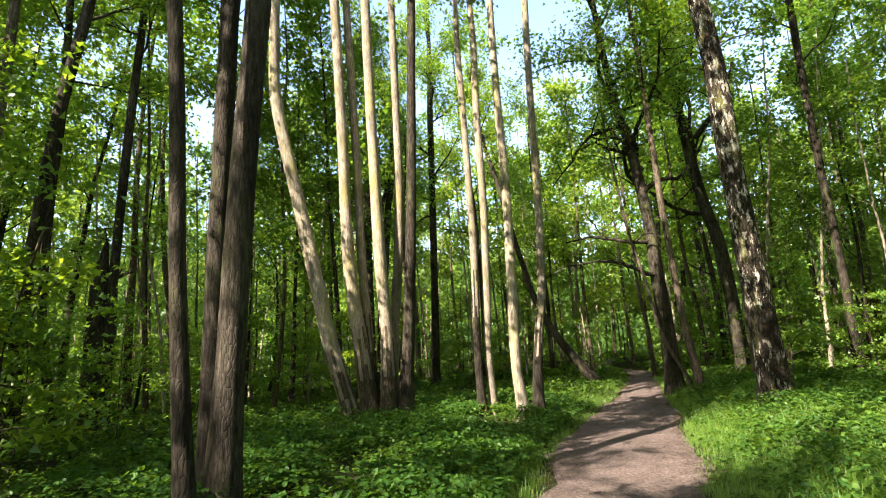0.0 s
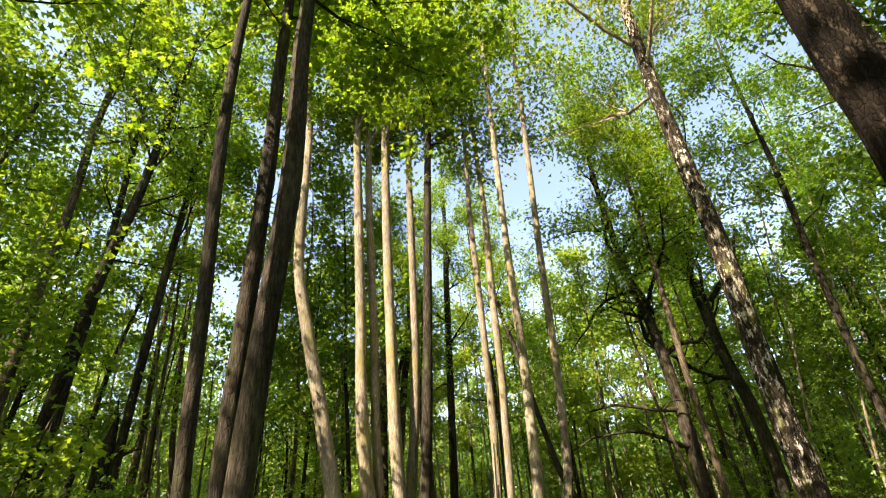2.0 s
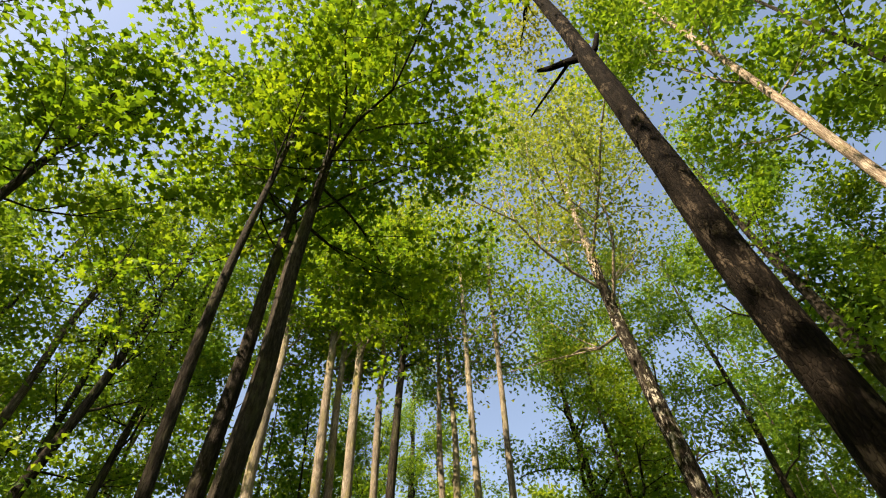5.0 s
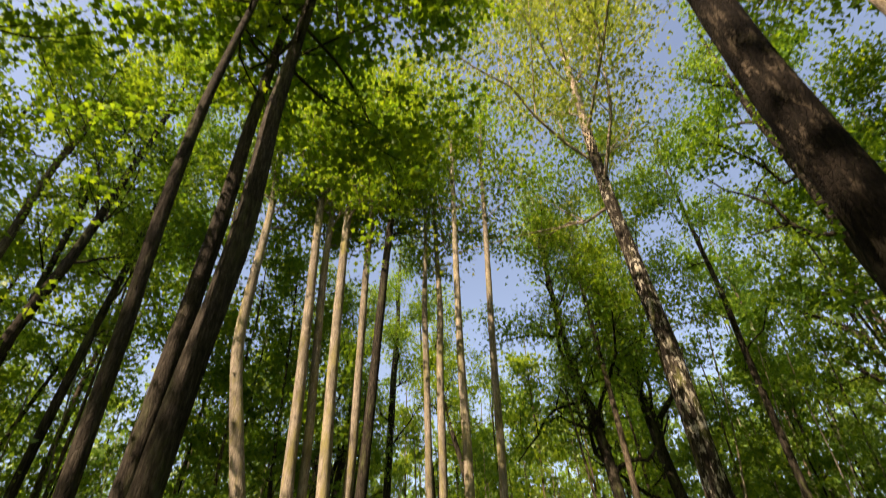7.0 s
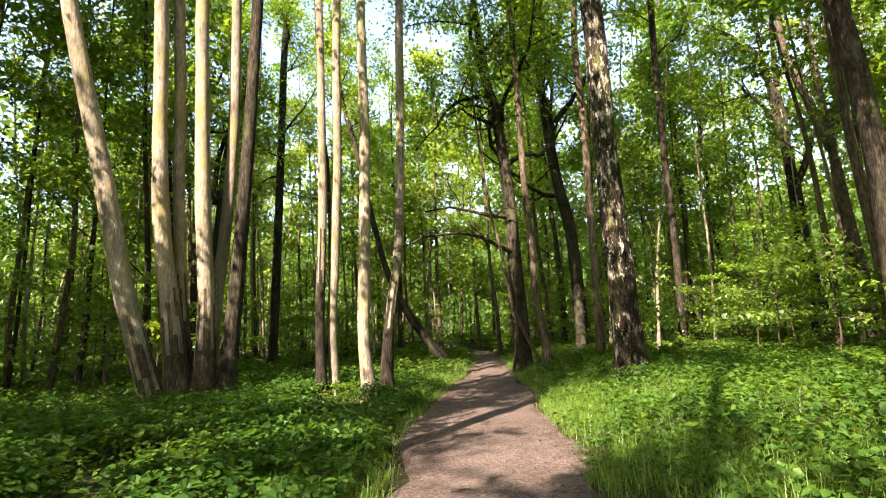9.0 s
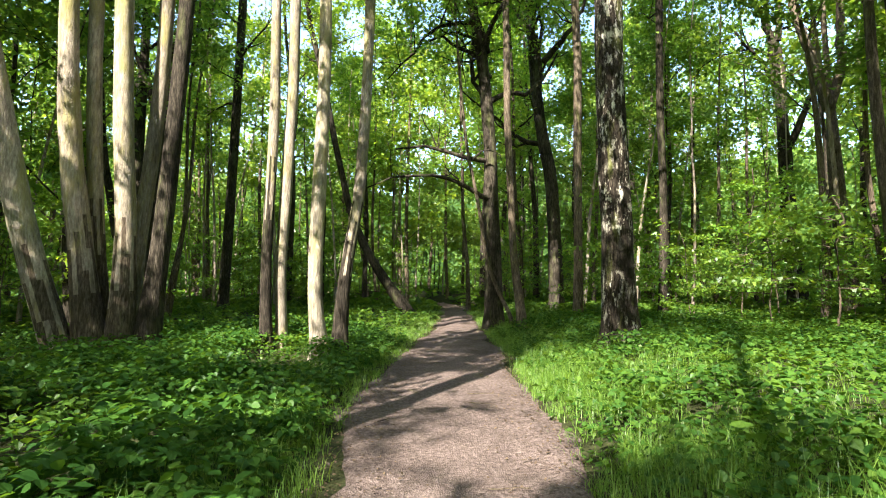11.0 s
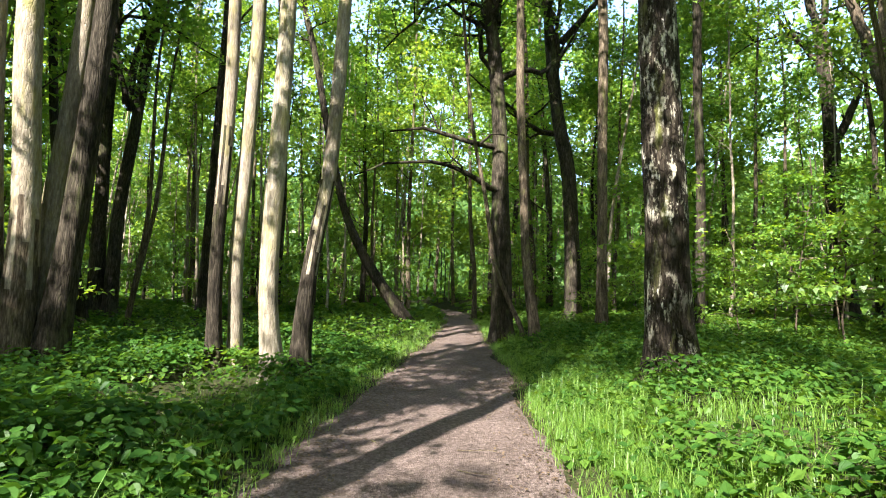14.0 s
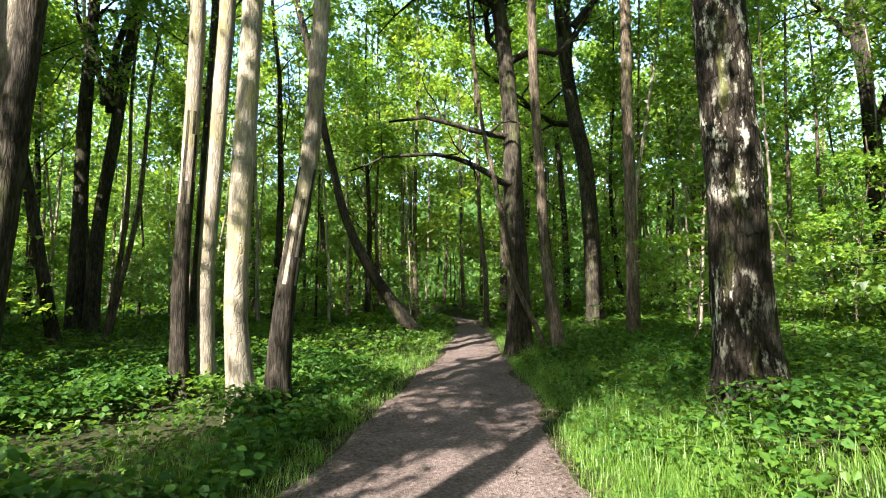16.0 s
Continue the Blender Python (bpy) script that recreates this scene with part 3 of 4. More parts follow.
    add_boughs(oak, ([(7.5, 18.2, 5.3, 0.09), (6.9, 18.1, 5.35, 0.075), (6.2, 18.2, 5.45, 0.06), (5.4, 18.3, 5.6, 0.045), (4.6, 18.4, 5.5, 0.025)],
                [(7.5, 18.1, 4.1, 0.085), (6.8, 18.0, 4.35, 0.07), (6.0, 18.0, 4.65, 0.055), (5.2, 18.1, 4.7, 0.04), (4.4, 18.2, 4.55, 0.03), (3.7, 18.3, 4.3, 0.018)],
                [(7.5, 18.2, 7.2, 0.1), (8.1, 18.2, 7.6, 0.085), (8.8, 18.3, 7.7, 0.07), (9.5, 18.4, 8.3, 0.05), (10.1, 18.4, 9.3, 0.03)],
                [(7.43, 18.23, 8.78, 0.11), (7.18, 18.34, 9.81, 0.1), (6.74, 18.54, 11.03, 0.085), (6.55, 18.62, 12.73, 0.07), (6.85, 18.49, 14.52, 0.04)],
                [(7.34, 18.27, 9.06, 0.06), (6.94, 18.45, 9.38, 0.05), (6.3, 18.74, 9.48, 0.035), (5.94, 18.9, 9.82, 0.02)],
                [(7.51, 18.19, 8.0, 0.09), (7.13, 18.37, 8.68, 0.075), (6.61, 18.61, 9.0, 0.06), (6.15, 18.82, 9.39, 0.045), (5.7, 19.03, 9.23, 0.025)]), BARK_DARK, 610)
    grow("sapling", "thin crooked stem leaning on the oak", [(7.85, 17.47, 0.56, 0.065), (7.48, 17.66, 1.46, 0.06), (7.21, 17.79, 2.35, 0.058), (7.0, 17.9, 3.91, 0.052), (6.67, 18.06, 5.81, 0.05), (6.45, 18.17, 8.34, 0.04)], 11, 8, 1.5, BARK_GREY, LEAF_LIGHT, 1760, 0.10, 62, 5, flare=0.1)
    grow("linden_tree", "slim straight trunk near the old oak", [(7.74, 16.6, 0.55, 0.14), (7.56, 16.71, 2.39, 0.108), (7.49, 16.75, 4.2, 0.102), (7.42, 16.79, 6.08, 0.1), (7.4, 16.8, 8.01, 0.098)], 18, 10, 2.2, BARK_GREY, LEAF_LIGHT, 7744, 0.11, 63)
    crooked = grow("oak_tree", "dark crooked oak with spreading limbs", [(11.8, 21.37, 0.7, 0.28), (11.73, 21.42, 3.8, 0.252), (11.63, 21.48, 5.83, 0.25), (11.37, 21.65, 7.55, 0.231), (11.18, 21.77, 9.51, 0.21), (11.04, 21.86, 11.52, 0.18)], 23, 7, 5.2, BARK_DARK, LEAF_LIGHT, 12000, 0.18, 64, 12, "oak", rise=0.6, clump=0.42, gnarl=2.2, thick=0.5)
    add_boughs(crooked, ([(11.41, 21.6, 10.5, 0.14), (11.82, 21.36, 10.98, 0.12), (12.21, 21.13, 11.6, 0.1), (12.51, 20.95, 12.04, 0.085), (13.03, 20.64, 13.53, 0.05)],
                [(11.24, 21.7, 11.22, 0.11), (10.99, 21.85, 11.9, 0.095), (10.28, 22.27, 13.07, 0.08), (9.93, 22.47, 13.58, 0.06), (9.59, 22.67, 13.48, 0.03)],
                [(11.37, 21.62, 13.59, 0.09), (11.59, 21.49, 14.67, 0.08), (12.04, 21.23, 14.4, 0.06), (12.7, 20.84, 14.69, 0.03)]), BARK_DARK, 620)
    grow("linden_tree", "slim straight grey trunk among saplings", [(9.4, 16.35, 0.6, 0.135), (9.42, 16.34, 3.01, 0.122), (9.43, 16.33, 5.5, 0.12), (9.46, 16.32, 8.09, 0.115)], 23, 10, 4.2, BARK_GREY, LEAF_LIGHT, 8000, 0.17, 65, 12)
    grow("linden_tree", "slim straight dark trunk in the grass", [(12.91, 16.94, 0.85, 0.138), (12.98, 16.88, 4.37, 0.121), (12.96, 16.9, 7.24, 0.12), (13.0, 16.87, 11.18, 0.115)], 24, 10, 4.4, BARK_DARK, LEAF_LIGHT, 8000, 0.17, 66, 12)
    f1 = grow("oak_tree", "forked oak with crooked branches", [(22.27, 19.46, 0.8, 0.4), (22.18, 19.58, 3.2, 0.33), (22.11, 19.67, 5.6, 0.29), (22.09, 19.68, 7.8, 0.25), (22.0, 19.8, 9.5, 0.14), (21.9, 19.9, 11.0, 0.12)], 20, 11.5, 5.0, BARK_DARK, LEAF_LIGHT, 5500, 0.19, 67, 10, "oak", gnarl=2.2, thick=0.5)
    f2 = grow("oak_tree", "forked oak with pale bark", [(21.69, 17.03, 0.8, 0.34), (21.59, 17.17, 4.1, 0.28), (21.53, 17.25, 6.2, 0.25), (21.5, 17.3, 9.1, 0.13), (21.45, 17.35, 11.6, 0.1)], 20, 12, 5.0, BARK_GREY, LEAF_LIGHT, 5500, 0.19, 68, 10, "oak", gnarl=2.2, thick=0.5)
    add_boughs(f1, ([(22.09, 19.68, 7.6, 0.2), (22.08, 19.69, 9.29, 0.2), (22.05, 19.73, 11.5, 0.18), (21.85, 19.99, 12.73, 0.15), (21.5, 20.42, 14.49, 0.12), (20.97, 21.08, 15.65, 0.09), (20.46, 21.71, 16.46, 0.05)],
                [(22.07, 19.72, 12.39, 0.14), (22.1, 19.68, 13.51, 0.12), (22.16, 19.6, 15.5, 0.1), (22.43, 19.26, 17.68, 0.06)],
                [(22.0, 19.79, 10.69, 0.12), (21.64, 20.25, 11.47, 0.1), (21.24, 20.74, 12.47, 0.07), (21.02, 21.01, 13.22, 0.04)],
                [(22.1, 19.67, 7.4, 0.16), (22.4, 19.3, 8.3, 0.15), (22.6, 19.06, 9.09, 0.13), (22.68, 18.95, 9.53, 0.1), (22.74, 18.88, 9.88, 0.04)]), BARK_DARK, 630)
    add_boughs(f2, ([(21.45, 17.31, 8.38, 0.22), (21.32, 17.49, 9.34, 0.2), (21.19, 17.67, 10.48, 0.18), (20.88, 18.11, 12.76, 0.15), (20.83, 18.17, 15.52, 0.12), (20.8, 18.22, 17.22, 0.08)],
                [(21.46, 17.29, 8.54, 0.19), (21.66, 17.01, 9.71, 0.17), (21.73, 16.91, 11.67, 0.15), (21.78, 16.85, 14.77, 0.12), (21.82, 16.78, 16.59, 0.07)]), BARK_GREY, 640)
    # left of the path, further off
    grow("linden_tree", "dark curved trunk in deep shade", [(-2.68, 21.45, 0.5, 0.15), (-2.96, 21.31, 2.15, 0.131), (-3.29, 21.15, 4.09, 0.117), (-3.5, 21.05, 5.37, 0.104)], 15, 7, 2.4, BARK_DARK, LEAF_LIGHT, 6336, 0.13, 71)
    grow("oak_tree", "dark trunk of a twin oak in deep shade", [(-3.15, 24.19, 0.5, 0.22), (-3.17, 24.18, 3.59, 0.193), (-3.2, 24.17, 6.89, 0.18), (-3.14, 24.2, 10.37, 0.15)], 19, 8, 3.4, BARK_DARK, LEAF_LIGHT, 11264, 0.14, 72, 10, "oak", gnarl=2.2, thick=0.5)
    twin = grow("oak_tree", "leaning trunk of a twin oak with crooked limbs", [(-2.71, 24.07, 0.5, 0.22), (-2.65, 24.09, 3.6, 0.177), (-2.4, 24.19, 6.47, 0.166), (-2.23, 24.25, 8.77, 0.16), (-2.02, 24.34, 10.28, 0.15)], 19, 8, 3.4, BARK_DARK, LEAF_LIGHT, 11264, 0.14, 73, 10, "oak", gnarl=2.2, thick=0.5)
    add_boughs(twin, ([(-2.6, 24.1, 6.97, 0.12), (-2.49, 24.12, 8.93, 0.1), (-2.04, 24.21, 10.32, 0.08), (-1.39, 24.35, 10.92, 0.06), (-0.47, 24.54, 11.38, 0.035)],
                [(-2.65, 24.09, 7.18, 0.1), (-2.95, 24.03, 8.44, 0.085), (-3.39, 23.94, 9.45, 0.06), (-3.58, 23.9, 10.71, 0.04)]), BARK_DARK, 650)
    grow("linden_tree", "tall leaning trunk with dark bark", [(-8.97, 11.45, 0.5, 0.17), (-8.97, 11.46, 3.28, 0.146), (-8.86, 11.55, 5.71, 0.141), (-8.73, 11.66, 8.13, 0.134), (-8.46, 11.9, 11.05, 0.125)], 23, 10, 3.4, BARK_DARK, LEAF_LIGHT, 8000, 0.14, 74, 12)
    grow("linden_tree", "thin dark trunk in the undergrowth", [(-9.66, 13.68, 0.5, 0.115), (-9.99, 13.41, 3.39, 0.106), (-10.04, 13.37, 6.35, 0.104), (-10.0, 13.4, 8.77, 0.1), (-10.06, 13.36, 12.23, 0.09)], 21, 9, 3.2, BARK_DARK, LEAF_LIGHT, 7000, 0.14, 75, 11)
    grow("dead_tree", "broken thick trunk stump with dark bark", [(-9.16, 14.23, 0.4, 0.26), (-9.14, 14.24, 2.68, 0.239), (-9.13, 14.25, 4.3, 0.21)], 5.3, 4, 1.2, BARK_DARK, LEAF_MID, 60, 0.12, 76, 2, "dead tree")
    grow("linden_tree", "slim trunk beside a broken stump", [(-8.82, 14.32, 0.5, 0.16), (-8.83, 14.31, 3.27, 0.121), (-8.78, 14.34, 6.59, 0.119), (-8.7, 14.39, 9.55, 0.116), (-8.58, 14.47, 12.99, 0.1)], 22, 9, 3.4, BARK_DARK, LEAF_LIGHT, 7000, 0.14, 77, 11)


main_trees()


# ---- the wood around: repeats of a few trees ----
def wood():
    rng = np.random.default_rng(5)
    # Trees at (-10.5, 4.2) and behind the walk are unseen, added for shade.
    spots_near, spots_far, poles, bushes = [(11.8, 3.6), (13.2, 10.6), (9.5, -6), (1.5, -9), (-10.5, 4.2), (14.5, 8.5), (13.5, 1.0), (-13.5, -5.5), (-14, 8), (-19, 2), (-12.5, 10.5), (-7.5, 17.8), (-14, 16), (-11.5, 20), (-5.6, 20), (-16, 12), (16, 14), (17.5, 11), (10.2, 26.5), (16, 20.5), (2.2, 28.5), (-1.4, 31), (6.2, 31)], [], [], [(-6.3, 7.4), (-7.7, 9.4), (-6.6, 11.2), (9.0, 14.2), (11.6, 14.4), (12.4, 12.8), (14.2, 15.2), (10.4, 17.4), (-6.9, 8.9), (-8.2, 10.6)]
    rear = []
    fixed = [(o.location.x, o.location.y) for o in scene.objects if o.parent is None and o.type == "EMPTY"]

    def free(x, y, gap, others):
        c, w = path_at(max(-12, y))
        if abs(x - c) < w * 0.5 + (1.6 if y < 27 else 0.5) and y < 38:
            return False
        return all((x - a) ** 2 + (y - b) ** 2 > gap * gap for a, b in fixed + others)

    def sunny(x, y):
        """The gap on the sun's side through which light falls on the clump."""
        along, across = -0.72 * (x + 2) - 0.694 * (y - 14), 0.694 * (x + 2) - 0.72 * (y - 14)
        return 0 < along < 24 and -1.5 < across < 3.5

    def kept_clear(x, y):
        """Ground between the named trees, in which no other large tree stands."""
        return -1.5 < x < 9.5 and 15 < y < 27 or 5 < x < 13 and -2 < y < 14 or -6 < x < 4 and -5 < y < 4

    def sun_side(x, y):
        """Unseen ground towards the sun, trees thinned to light path and glade."""
        out = y < -2 or not -0.82 < math.atan2(x, y + 1) < 1.17
        return out and any(0.5 < x + 0.72 * d < 21 and 6 < y + 0.694 * d < 21 for d in (8, 12, 16, 20, 24))

    def open_ground(x, y):
        """The clearing along the walk, with only the trees named above in it."""
        if y < -1:
            return math.hypot(x, y) < 4
        return -8.2 - 0.25 * y < x < 6.5 + 0.75 * y and y < 15.5 + 0.15 * abs(x - 3) or math.hypot(x, y) < 6

    for _ in range(9000):
        x, y = rng.uniform(-50, 55), rng.uniform(-22, 58)
        d = math.hypot(x - 1, y - 4)
        if d > 56:
            continue
        if open_ground(x, y):
            if 8 < d and y > 3 and not (-5.5 - 0.2 * y < x < 6 + 0.5 * y and y < 17) and len(bushes) < 50 and free(x, y, 1.3, bushes):
                bushes.append((x, y))
            continue
        behind = y < -2 or not -0.82 < math.atan2(x, y + 1) < 1.17
        if kept_clear(x, y):
            continue
        if d < 27 and len(spots_near) < 78 and not sunny(x, y) and not (sun_side(x, y) and rng.random() < 0.8) and free(x, y, 3.0, spots_near):
            spots_near.append((x, y))
        elif 24 < d and not behind and len(spots_far) < 66 and free(x, y, 2.6, spots_far + spots_near):
            spots_far.append((x, y))
        elif 15 < d < 50 and not behind and len(poles) < 250 and free(x, y, 0.8, poles):
            poles.append((x, y))
        elif 13 < d < 34 and not behind and len(bushes) < 150 and free(x, y, 1.4, bushes):
            bushes.append((x, y))

    # Trees added behind and beside the walk, unseen, to hold back sky light.
    for _ in range(700):
        x, y = rng.uniform(-9, 26), rng.uniform(-22, 8)
        if (y < -5 or x > 9 - y * 0.1) and math.hypot(x, y) > 6.5 and len(rear) < 24 and not kept_clear(x, y) and not (sun_side(x, y) and rng.random() < 0.8) and free(x, y, 2.6, spots_near + rear):
            rear.append((x, y))
    for _ in range(900):
        x, y = rng.uniform(2, 30), rng.uniform(26, 46)
        if len(spots_far) < 84 and free(x, y, 1.9, spots_far + spots_near):
            spots_far.append((x, y))

    def scatter(spots, kinds, lo, hi):
        made = []
        for i, (x, y) in enumerate(spots):
            k = i % len(kinds)
            m = Matrix.Translation((x, y, land(x, y) - 0.1)) @ Matrix.Rotation(rng.uniform(0, 6.28), 4, "Z") @ Matrix.Rotation(rng.normal(0, 0.03), 4, "X")
            s = rng.uniform(lo, hi)
            if len(made) <= k:
                ob = kinds[k]()
                made.append(ob)
            else:
                ob = copy_thing(made[k], m)
            ob.matrix_basis = m @ Matrix.Diagonal((s, s, s, 1))

    def straight(h, r, wob, seed):
        r2 = np.random.default_rng(seed)
        ax, p = [], np.array([0.0, 0.0])
        d = r2.normal(0, wob, 2)
        for k in range(6):
            ax.append((p[0], p[1], max(0.3, k * h / 6), r * (1 - 0.11 * k)))
            d = d * 0.7 + r2.normal(0, wob, 2)
            p = p + d * h / 6
        return ax

    def near_kind(i):
        leaf = (LEAF_LIGHT, LEAF_MID, LEAF_LIGHT, LEAF_MID, LEAF_MID)[i]
        bark = (BARK_DARK, BARK_GREY, BARK_DARK, BARK_GREY, BARK_DARK)[i]
        h = (21, 19, 17, 23, 15)[i]
        return lambda: grow("woodland_tree", "tall woodland tree with light green spring leaves", straight(h * 0.7, (0.16, 0.13, 0.15, 0.14, 0.1)[i], 0.045, 200 + i), h, h * (0.3, 0.35, 0.22, 0.4, 0.2)[i], 4.2, bark, leaf, 7000, 0.21, 200 + i, 12, group="background trees", sides=8, gap=1.0, clump=0.3, twig_sides=3, twigs=4)

    def far_kind(i):
        h = (23, 20, 16)[i]
        return lambda: grow("woodland_tree", "distant woodland tree with light green leaves", straight(h * 0.7, (0.17, 0.13, 0.12)[i], 0.03, 220 + i), h, h * (0.22, 0.15, 0.1)[i], 3.4, (BARK_DARK, BARK_GREY, BARK_GREY)[i], LEAF_FAR, 2600, 0.33, 220 + i, 7, group="distant trees", sides=7, gap=1.5, clump=0.45, twigs=3, twig_sides=3)

    def pole_kind(i):
        h = (13, 10, 15, 11)[i]
        return lambda: grow("thin_tree", "thin bare-stemmed young tree in shade", straight(h * 0.75, (0.075, 0.055, 0.09, 0.06)[i], 0.04, 240 + i), h, h * 0.45, 1.5, (BARK_PALE, BARK_DARK, BARK_GREY, BARK_PALE)[i], LEAF_MID, 520, 0.18, 240 + i, 4, group="thin young trees", sides=6, gap=1.2, clump=0.36, flare=0.2, twigs=2, twig_sides=3)

    def bush_kind(i):
        h = (3.2, 2.4, 4.2, 2.8)[i]
        return lambda: grow("sapling", "young sapling with spreading light green leaves", straight(h * 0.8, 0.022, 0.07, 260 + i), h, 0.7, 1.35, BARK_GREY, (LEAF_LIGHT, LEAF_MID, LEAF_MAPLE, LEAF_LIGHT)[i], 1300, 0.125, 260 + i, 8, "sapling", group="saplings of the understorey", sides=5, gap=0.6, clump=0.2, flare=0.0, rise=0.08, flat=0.14, twigs=2, twig_sides=3)

    scatter(spots_near, [near_kind(i) for i in range(5)], 0.8, 1.15)
    scatter(spots_far + rear, [far_kind(i) for i in range(3)], 0.8, 1.2)
    scatter(poles, [pole_kind(i) for i in range(4)], 0.75, 1.25)
    def hazel():
        return grow("hazel_shrub", "added tall hazel shrub shading the herbs, layered green leaves", straight(5, 0.035, 0.06, 280), 6.2, 1.4, 2.4, BARK_GREY, LEAF_MID, 3800, 0.13, 280, 11, "shrub", group="hazel shrubs", sides=6, gap=0.5, clump=0.24, flare=0.0, rise=0.2, flat=0.16, twigs=4, twig_sides=3)

    # Hazels added just out of view on the left, to shade the herbs.
    scatter([(-7.6, 6.0), (-9.2, 8.6), (-8.0, 3.6), (-11.2, 10.8)], [hazel], 0.85, 1.15)
    scatter(bushes, [bush_kind(i) for i in range(4)], 0.75, 1.3)


wood()


def far_woods():
    """Closed wall of distant leaves all round."""
    rng = np.random.default_rng(9)
    n = 110000
    a = rng.uniform(0, 2 * math.pi, n)
    r = rng.uniform(40, 66, n)
    z = rng.beta(0.95, 1.6, n) * 24
    c = np.stack([r * np.sin(a) + 2, r * np.cos(a) + 6, z + 0.4], -1)
    me = leaves_mesh("far_woods", c, rng.uniform(0.4, 1.0, n), LEAF_FAR, rng, SLIVER, SLIVER_F, droop=0.9)
    tagged(new("far_woods", me), "closed green wall of distant woodland leaves", "woods", kind="stuff")


far_woods()


def backdrop():
    """Plain dark green distance beyond the trees."""
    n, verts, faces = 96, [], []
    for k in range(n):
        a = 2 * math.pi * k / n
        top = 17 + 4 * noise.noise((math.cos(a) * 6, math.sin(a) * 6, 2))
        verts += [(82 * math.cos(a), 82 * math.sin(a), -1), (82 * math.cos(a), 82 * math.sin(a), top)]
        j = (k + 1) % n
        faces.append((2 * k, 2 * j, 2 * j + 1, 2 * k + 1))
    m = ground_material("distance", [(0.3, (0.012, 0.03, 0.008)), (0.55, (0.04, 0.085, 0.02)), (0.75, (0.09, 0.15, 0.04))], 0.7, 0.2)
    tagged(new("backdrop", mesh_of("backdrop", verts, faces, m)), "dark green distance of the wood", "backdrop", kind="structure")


backdrop()


# ---- plants on the ground ----
def ground_plants():
    rng = np.random.default_rng(17)
    near, mid, blades = [], [], []
    # leafy herbs: whorls of leaflets at one height
    n = 0
    while n < 23000:
        x, y = rng.uniform(-14, 20), rng.uniform(-9, 33)
        c, w = path_at(y)
        d = abs(x - c) - w * 0.5
        if d < 0.02 or (d < 0.6 and rng.random() > d * 1.2 + 0.22):
            continue
        dist = math.hypot(x - 1.5, y - 6)
        if rng.random() > min(1.0, 11 / max(1, dist)) or noise.noise((x * 0.5, y * 0.5, 5)) < -0.42:
            continue
        n += 1
        near.append((x, y, d, dist))
    pts, sizes = [], []
    for x, y, d, dist in near:
        h = rng.uniform(0.1, 0.34) * min(1, 0.35 + d * 0.8)
        z = land(x, y)
        s = rng.uniform(0.045, 0.09) * (1 + max(0, dist - 6) * 0.07)
        for k in range(10 if dist < 9 else 6):
            a = rng.uniform(0, 6.28)
            q = rng.uniform(0.01, 0.17)
            pts.append((x + q * math.cos(a), y + q * math.sin(a), z + h + rng.uniform(-0.06, 0.05)))
            sizes.append(s * rng.uniform(0.8, 1.3))
    me = leaves_mesh("herbs", pts, sizes, LEAF_HERB, rng, droop=0.35)
    tagged(new("herbs", me), "low leafy green woodland herbs covering the ground", "herbs", kind="stuff")
    # taller herbs: level whorls of broad leaflets on a stem
    pts, sizes, heads = [], [], []
    count = 0
    while count < 7600:
        y = rng.uniform(2.5, 17)
        c, w = path_at(y)
        d = 0.25 + abs(rng.normal(0, 3.8))
        side = -1 if rng.random() < 0.6 else 1
        x = c + side * (w * 0.5 + d)
        if noise.noise((x * 0.45, y * 0.45, 8)) < -0.25 or (side > 0 and d < 1.2 and rng.random() < 0.3):
            continue
        count += 1
        h = rng.uniform(0.14, 0.48) * min(1, 0.4 + d * 0.5) * (1 if side < 0 else 0.75)
        z, turn, s = land(x, y), rng.uniform(0, 6.28), rng.uniform(0.05, 0.1) * (1 if side < 0 else 0.8)
        for k in range(3):
            a = turn + k * 2.09 + rng.normal(0, 0.2)
            for m in (-0.75, 0, 0.75):
                r = 0.09 + (0.06 if m == 0 else 0)
                pts.append((x + r * math.cos(a + m * 0.5), y + r * math.sin(a + m * 0.5), z + h + rng.uniform(-0.03, 0.03)))
                sizes.append(s * rng.uniform(0.85, 1.15))
                heads.append(a + m - math.pi / 2)
    me = leaves_mesh("tall_herbs", pts, sizes, LEAF_BROAD, rng, BROAD, OVAL_F, droop=0.33, heading=np.array(heads))
    tagged(new("tall_herbs", me), "broad-leaved green herbs in level whorls", "herbs", kind="stuff")
    far = []
    while len(far) < 26000:
        x, y = rng.uniform(-45, 50), rng.uniform(-30, 58)
        c, w = path_at(max(-12, y))
        if abs(x - c) > w * 0.5 + 0.3 and not (-12 < x < 18 and -8 < y < 26):
            far.append((x, y, land(x, y) + rng.uniform(0.05, 0.5)))
    me = leaves_mesh("undergrowth", far, rng.uniform(0.25, 0.6, len(far)), LEAF_HERB, rng, droop=0.35)
    tagged(new("undergrowth", me), "low green undergrowth spreading between the distant trunks", "undergrowth", kind="stuff")
    lit = []
    while len(lit) < 6000:
        y = rng.uniform(3, 24)
        c, w = path_at(y)
        x = c + rng.choice([-1, 1]) * (w * 0.5 - abs(rng.normal(-0.1, 0.35)))
        lit.append((x, y, land(x, y) + 0.046))
    me = leaves_mesh("leaf_litter", lit, rng.uniform(0.014, 0.036, len(lit)), LITTER, rng, OVAL, OVAL_F, droop=0.2)
    tagged(new("leaf_litter", me), "dry brown fallen leaves along the path's edges", "leaf litter", kind="stuff")
    # grass tufts, thickest along the sunny verge
    verts, faces = [], []
    count = 0
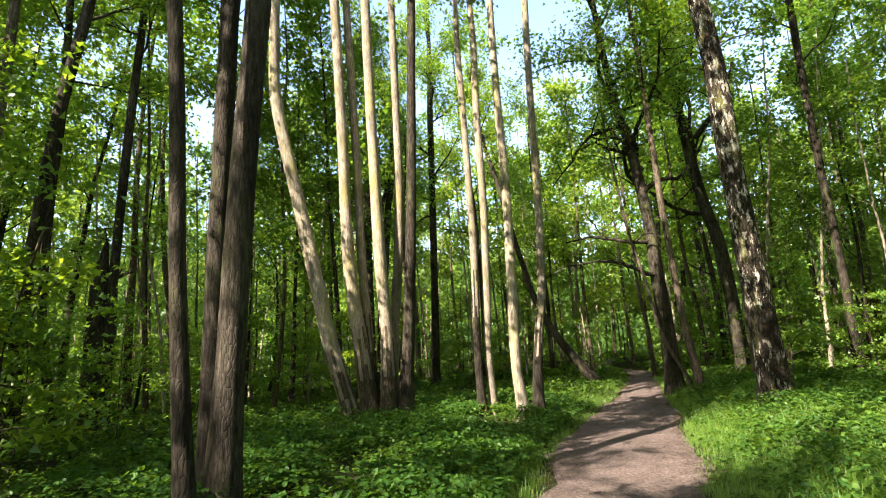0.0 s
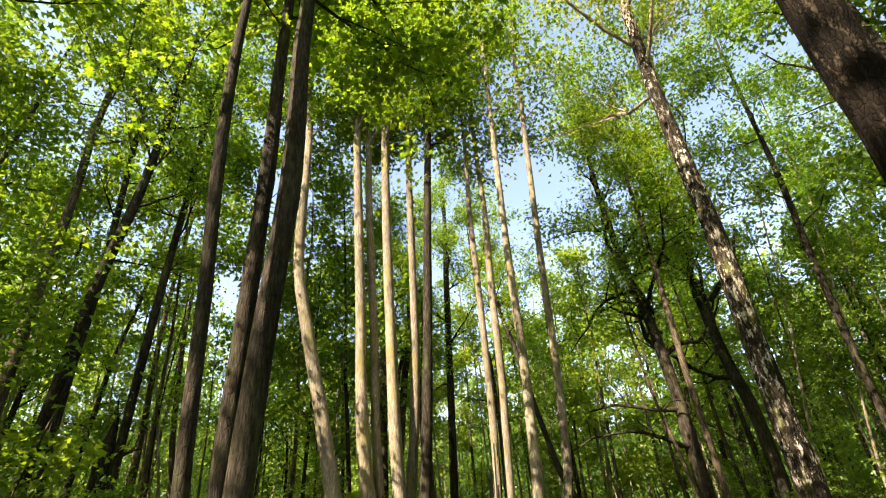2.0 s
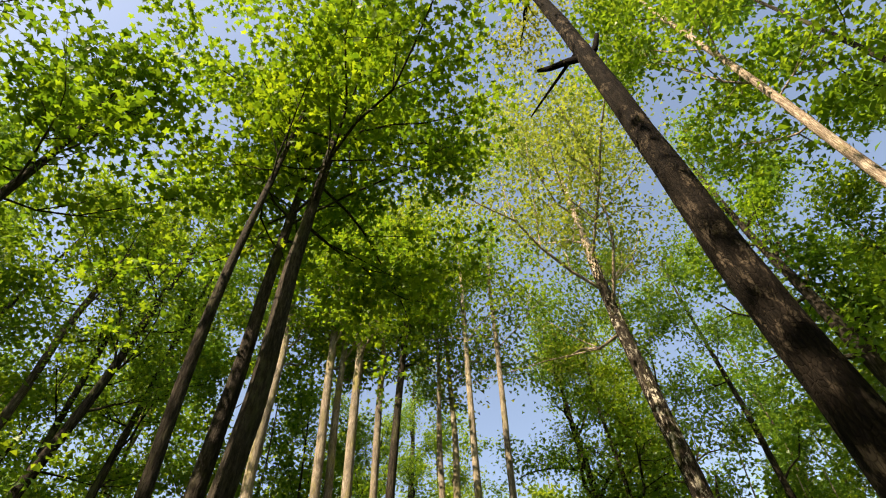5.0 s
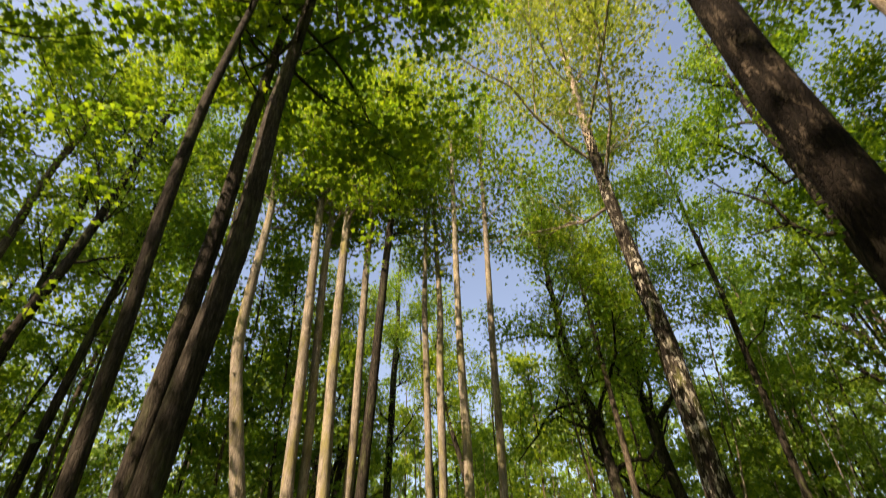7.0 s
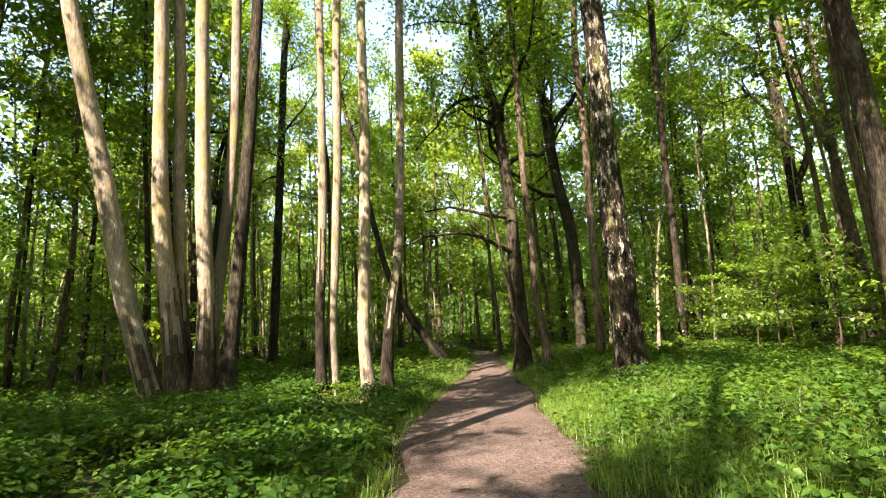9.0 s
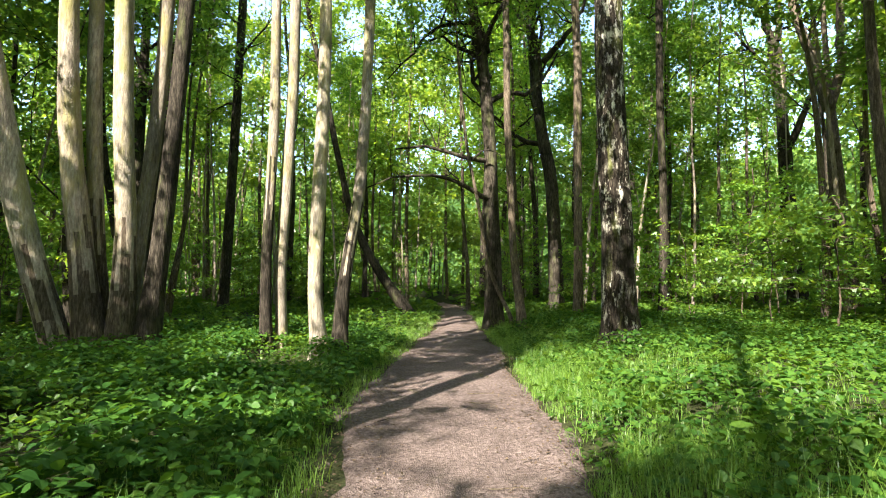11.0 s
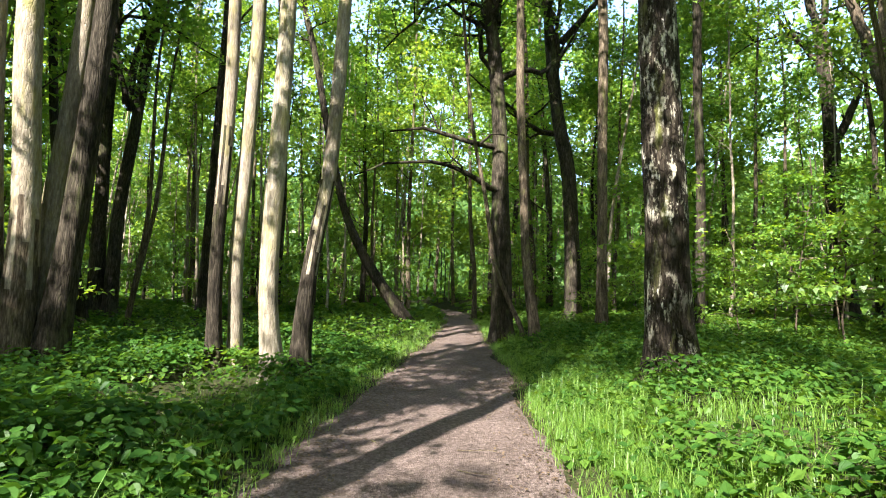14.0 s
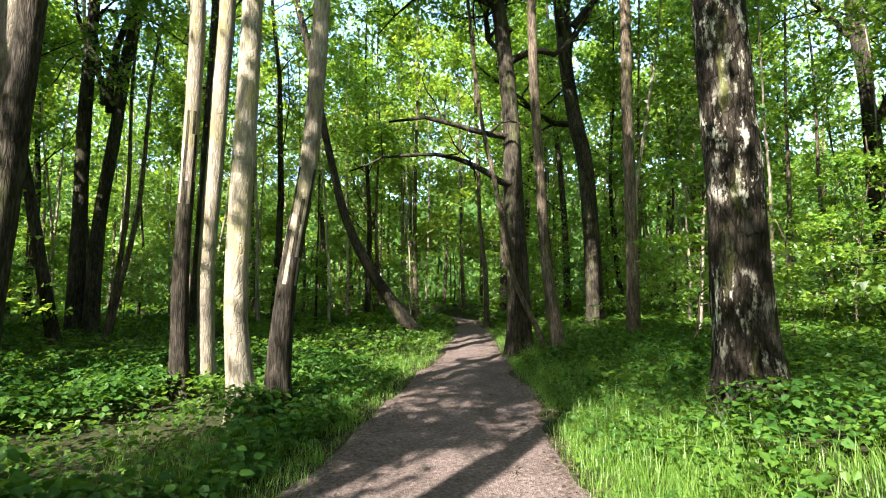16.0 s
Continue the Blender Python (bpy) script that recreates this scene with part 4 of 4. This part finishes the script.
    while count < 4600:
        y = rng.uniform(2, 26)
        c, w = path_at(y)
        if rng.random() < 0.74:
            x = c + w * 0.5 + abs(rng.normal(0.02, 1.25)) - 0.06
        else:
            x = c - w * 0.5 + 0.08 - abs(rng.normal(0.05, 0.75))
        if rng.random() > min(1, 9 / max(1, math.hypot(x - 1.5, y - 6))) or noise.noise((x * 0.9, y * 0.9, 11)) < -0.12 and rng.random() < 0.8:
            continue
        count += 1
        z = land(x, y)
        tall = rng.uniform(0.14, 0.46) * (1.0 if abs(x - c) > w * 0.5 + 0.25 else 0.55)
        for k in range(14):
            a = rng.uniform(0, 6.28)
            bx, by = x + rng.normal(0, 0.07), y + rng.normal(0, 0.07)
            h = tall * rng.uniform(0.5, 1.2)
            bend = rng.uniform(0.2, 1.0) * h
            wd = rng.uniform(0.0015, 0.0034)
            ux, uy = -math.sin(a) * wd, math.cos(a) * wd
            o = len(verts)
            for f, g in ((0, 1), (0.55, 0.85)):
                px, py, pz = bx + math.cos(a) * bend * f * f, by + math.sin(a) * bend * f * f, z + h * (f - 0.25 * f * f * bend / h)
                verts += [(px - ux * g, py - uy * g, pz), (px + ux * g, py + uy * g, pz)]
            verts.append((bx + math.cos(a) * bend, by + math.sin(a) * bend, z + h * (1 - 0.38 * bend / h)))
            faces += [(o, o + 1, o + 3, o + 2), (o + 2, o + 3, o + 4)]
    tagged(new("grass", mesh_of("grass", verts, faces, LEAF_GRASS, False)), "tall fresh green grass along the path's verges", "grass", kind="stuff")


ground_plants()


# ---- small things on the path ----
def twigs():
    rng = np.random.default_rng(31)
    for k in range(26):
        y = rng.uniform(6, 17)
        c, w = path_at(y)
        x = c + rng.choice([-1, 1]) * w * rng.uniform(0.1, 0.48)
        z = land(x, y) + 0.052
        a, ln, r = rng.uniform(0, 6.28), rng.uniform(0.12, 0.4), rng.uniform(0.003, 0.007)
        line = [(0, 0, r, r), (math.cos(a) * ln * 0.35, math.sin(a) * ln * 0.35, r + 0.004, r * 0.9), (math.cos(a + 0.2) * ln * 0.7, math.sin(a + 0.2) * ln * 0.7, r + 0.006, r * 0.7), (math.cos(a + 0.1) * ln, math.sin(a + 0.1) * ln, r, r * 0.4)]
        side = [line[1], (line[1][0] + math.cos(a + 0.9) * ln * 0.3, line[1][1] + math.sin(a + 0.9) * ln * 0.3, r, r * 0.4)]
        ob = new("twig", tubes_mesh("twig", [spline(line, 0.04), side], 5, BARK_GREY))
        ob.location = (x, y, z - 0.012)
        tagged(ob, "thin dry fallen twig lying on the dirt path", "twig", "twigs on the path")


twigs()
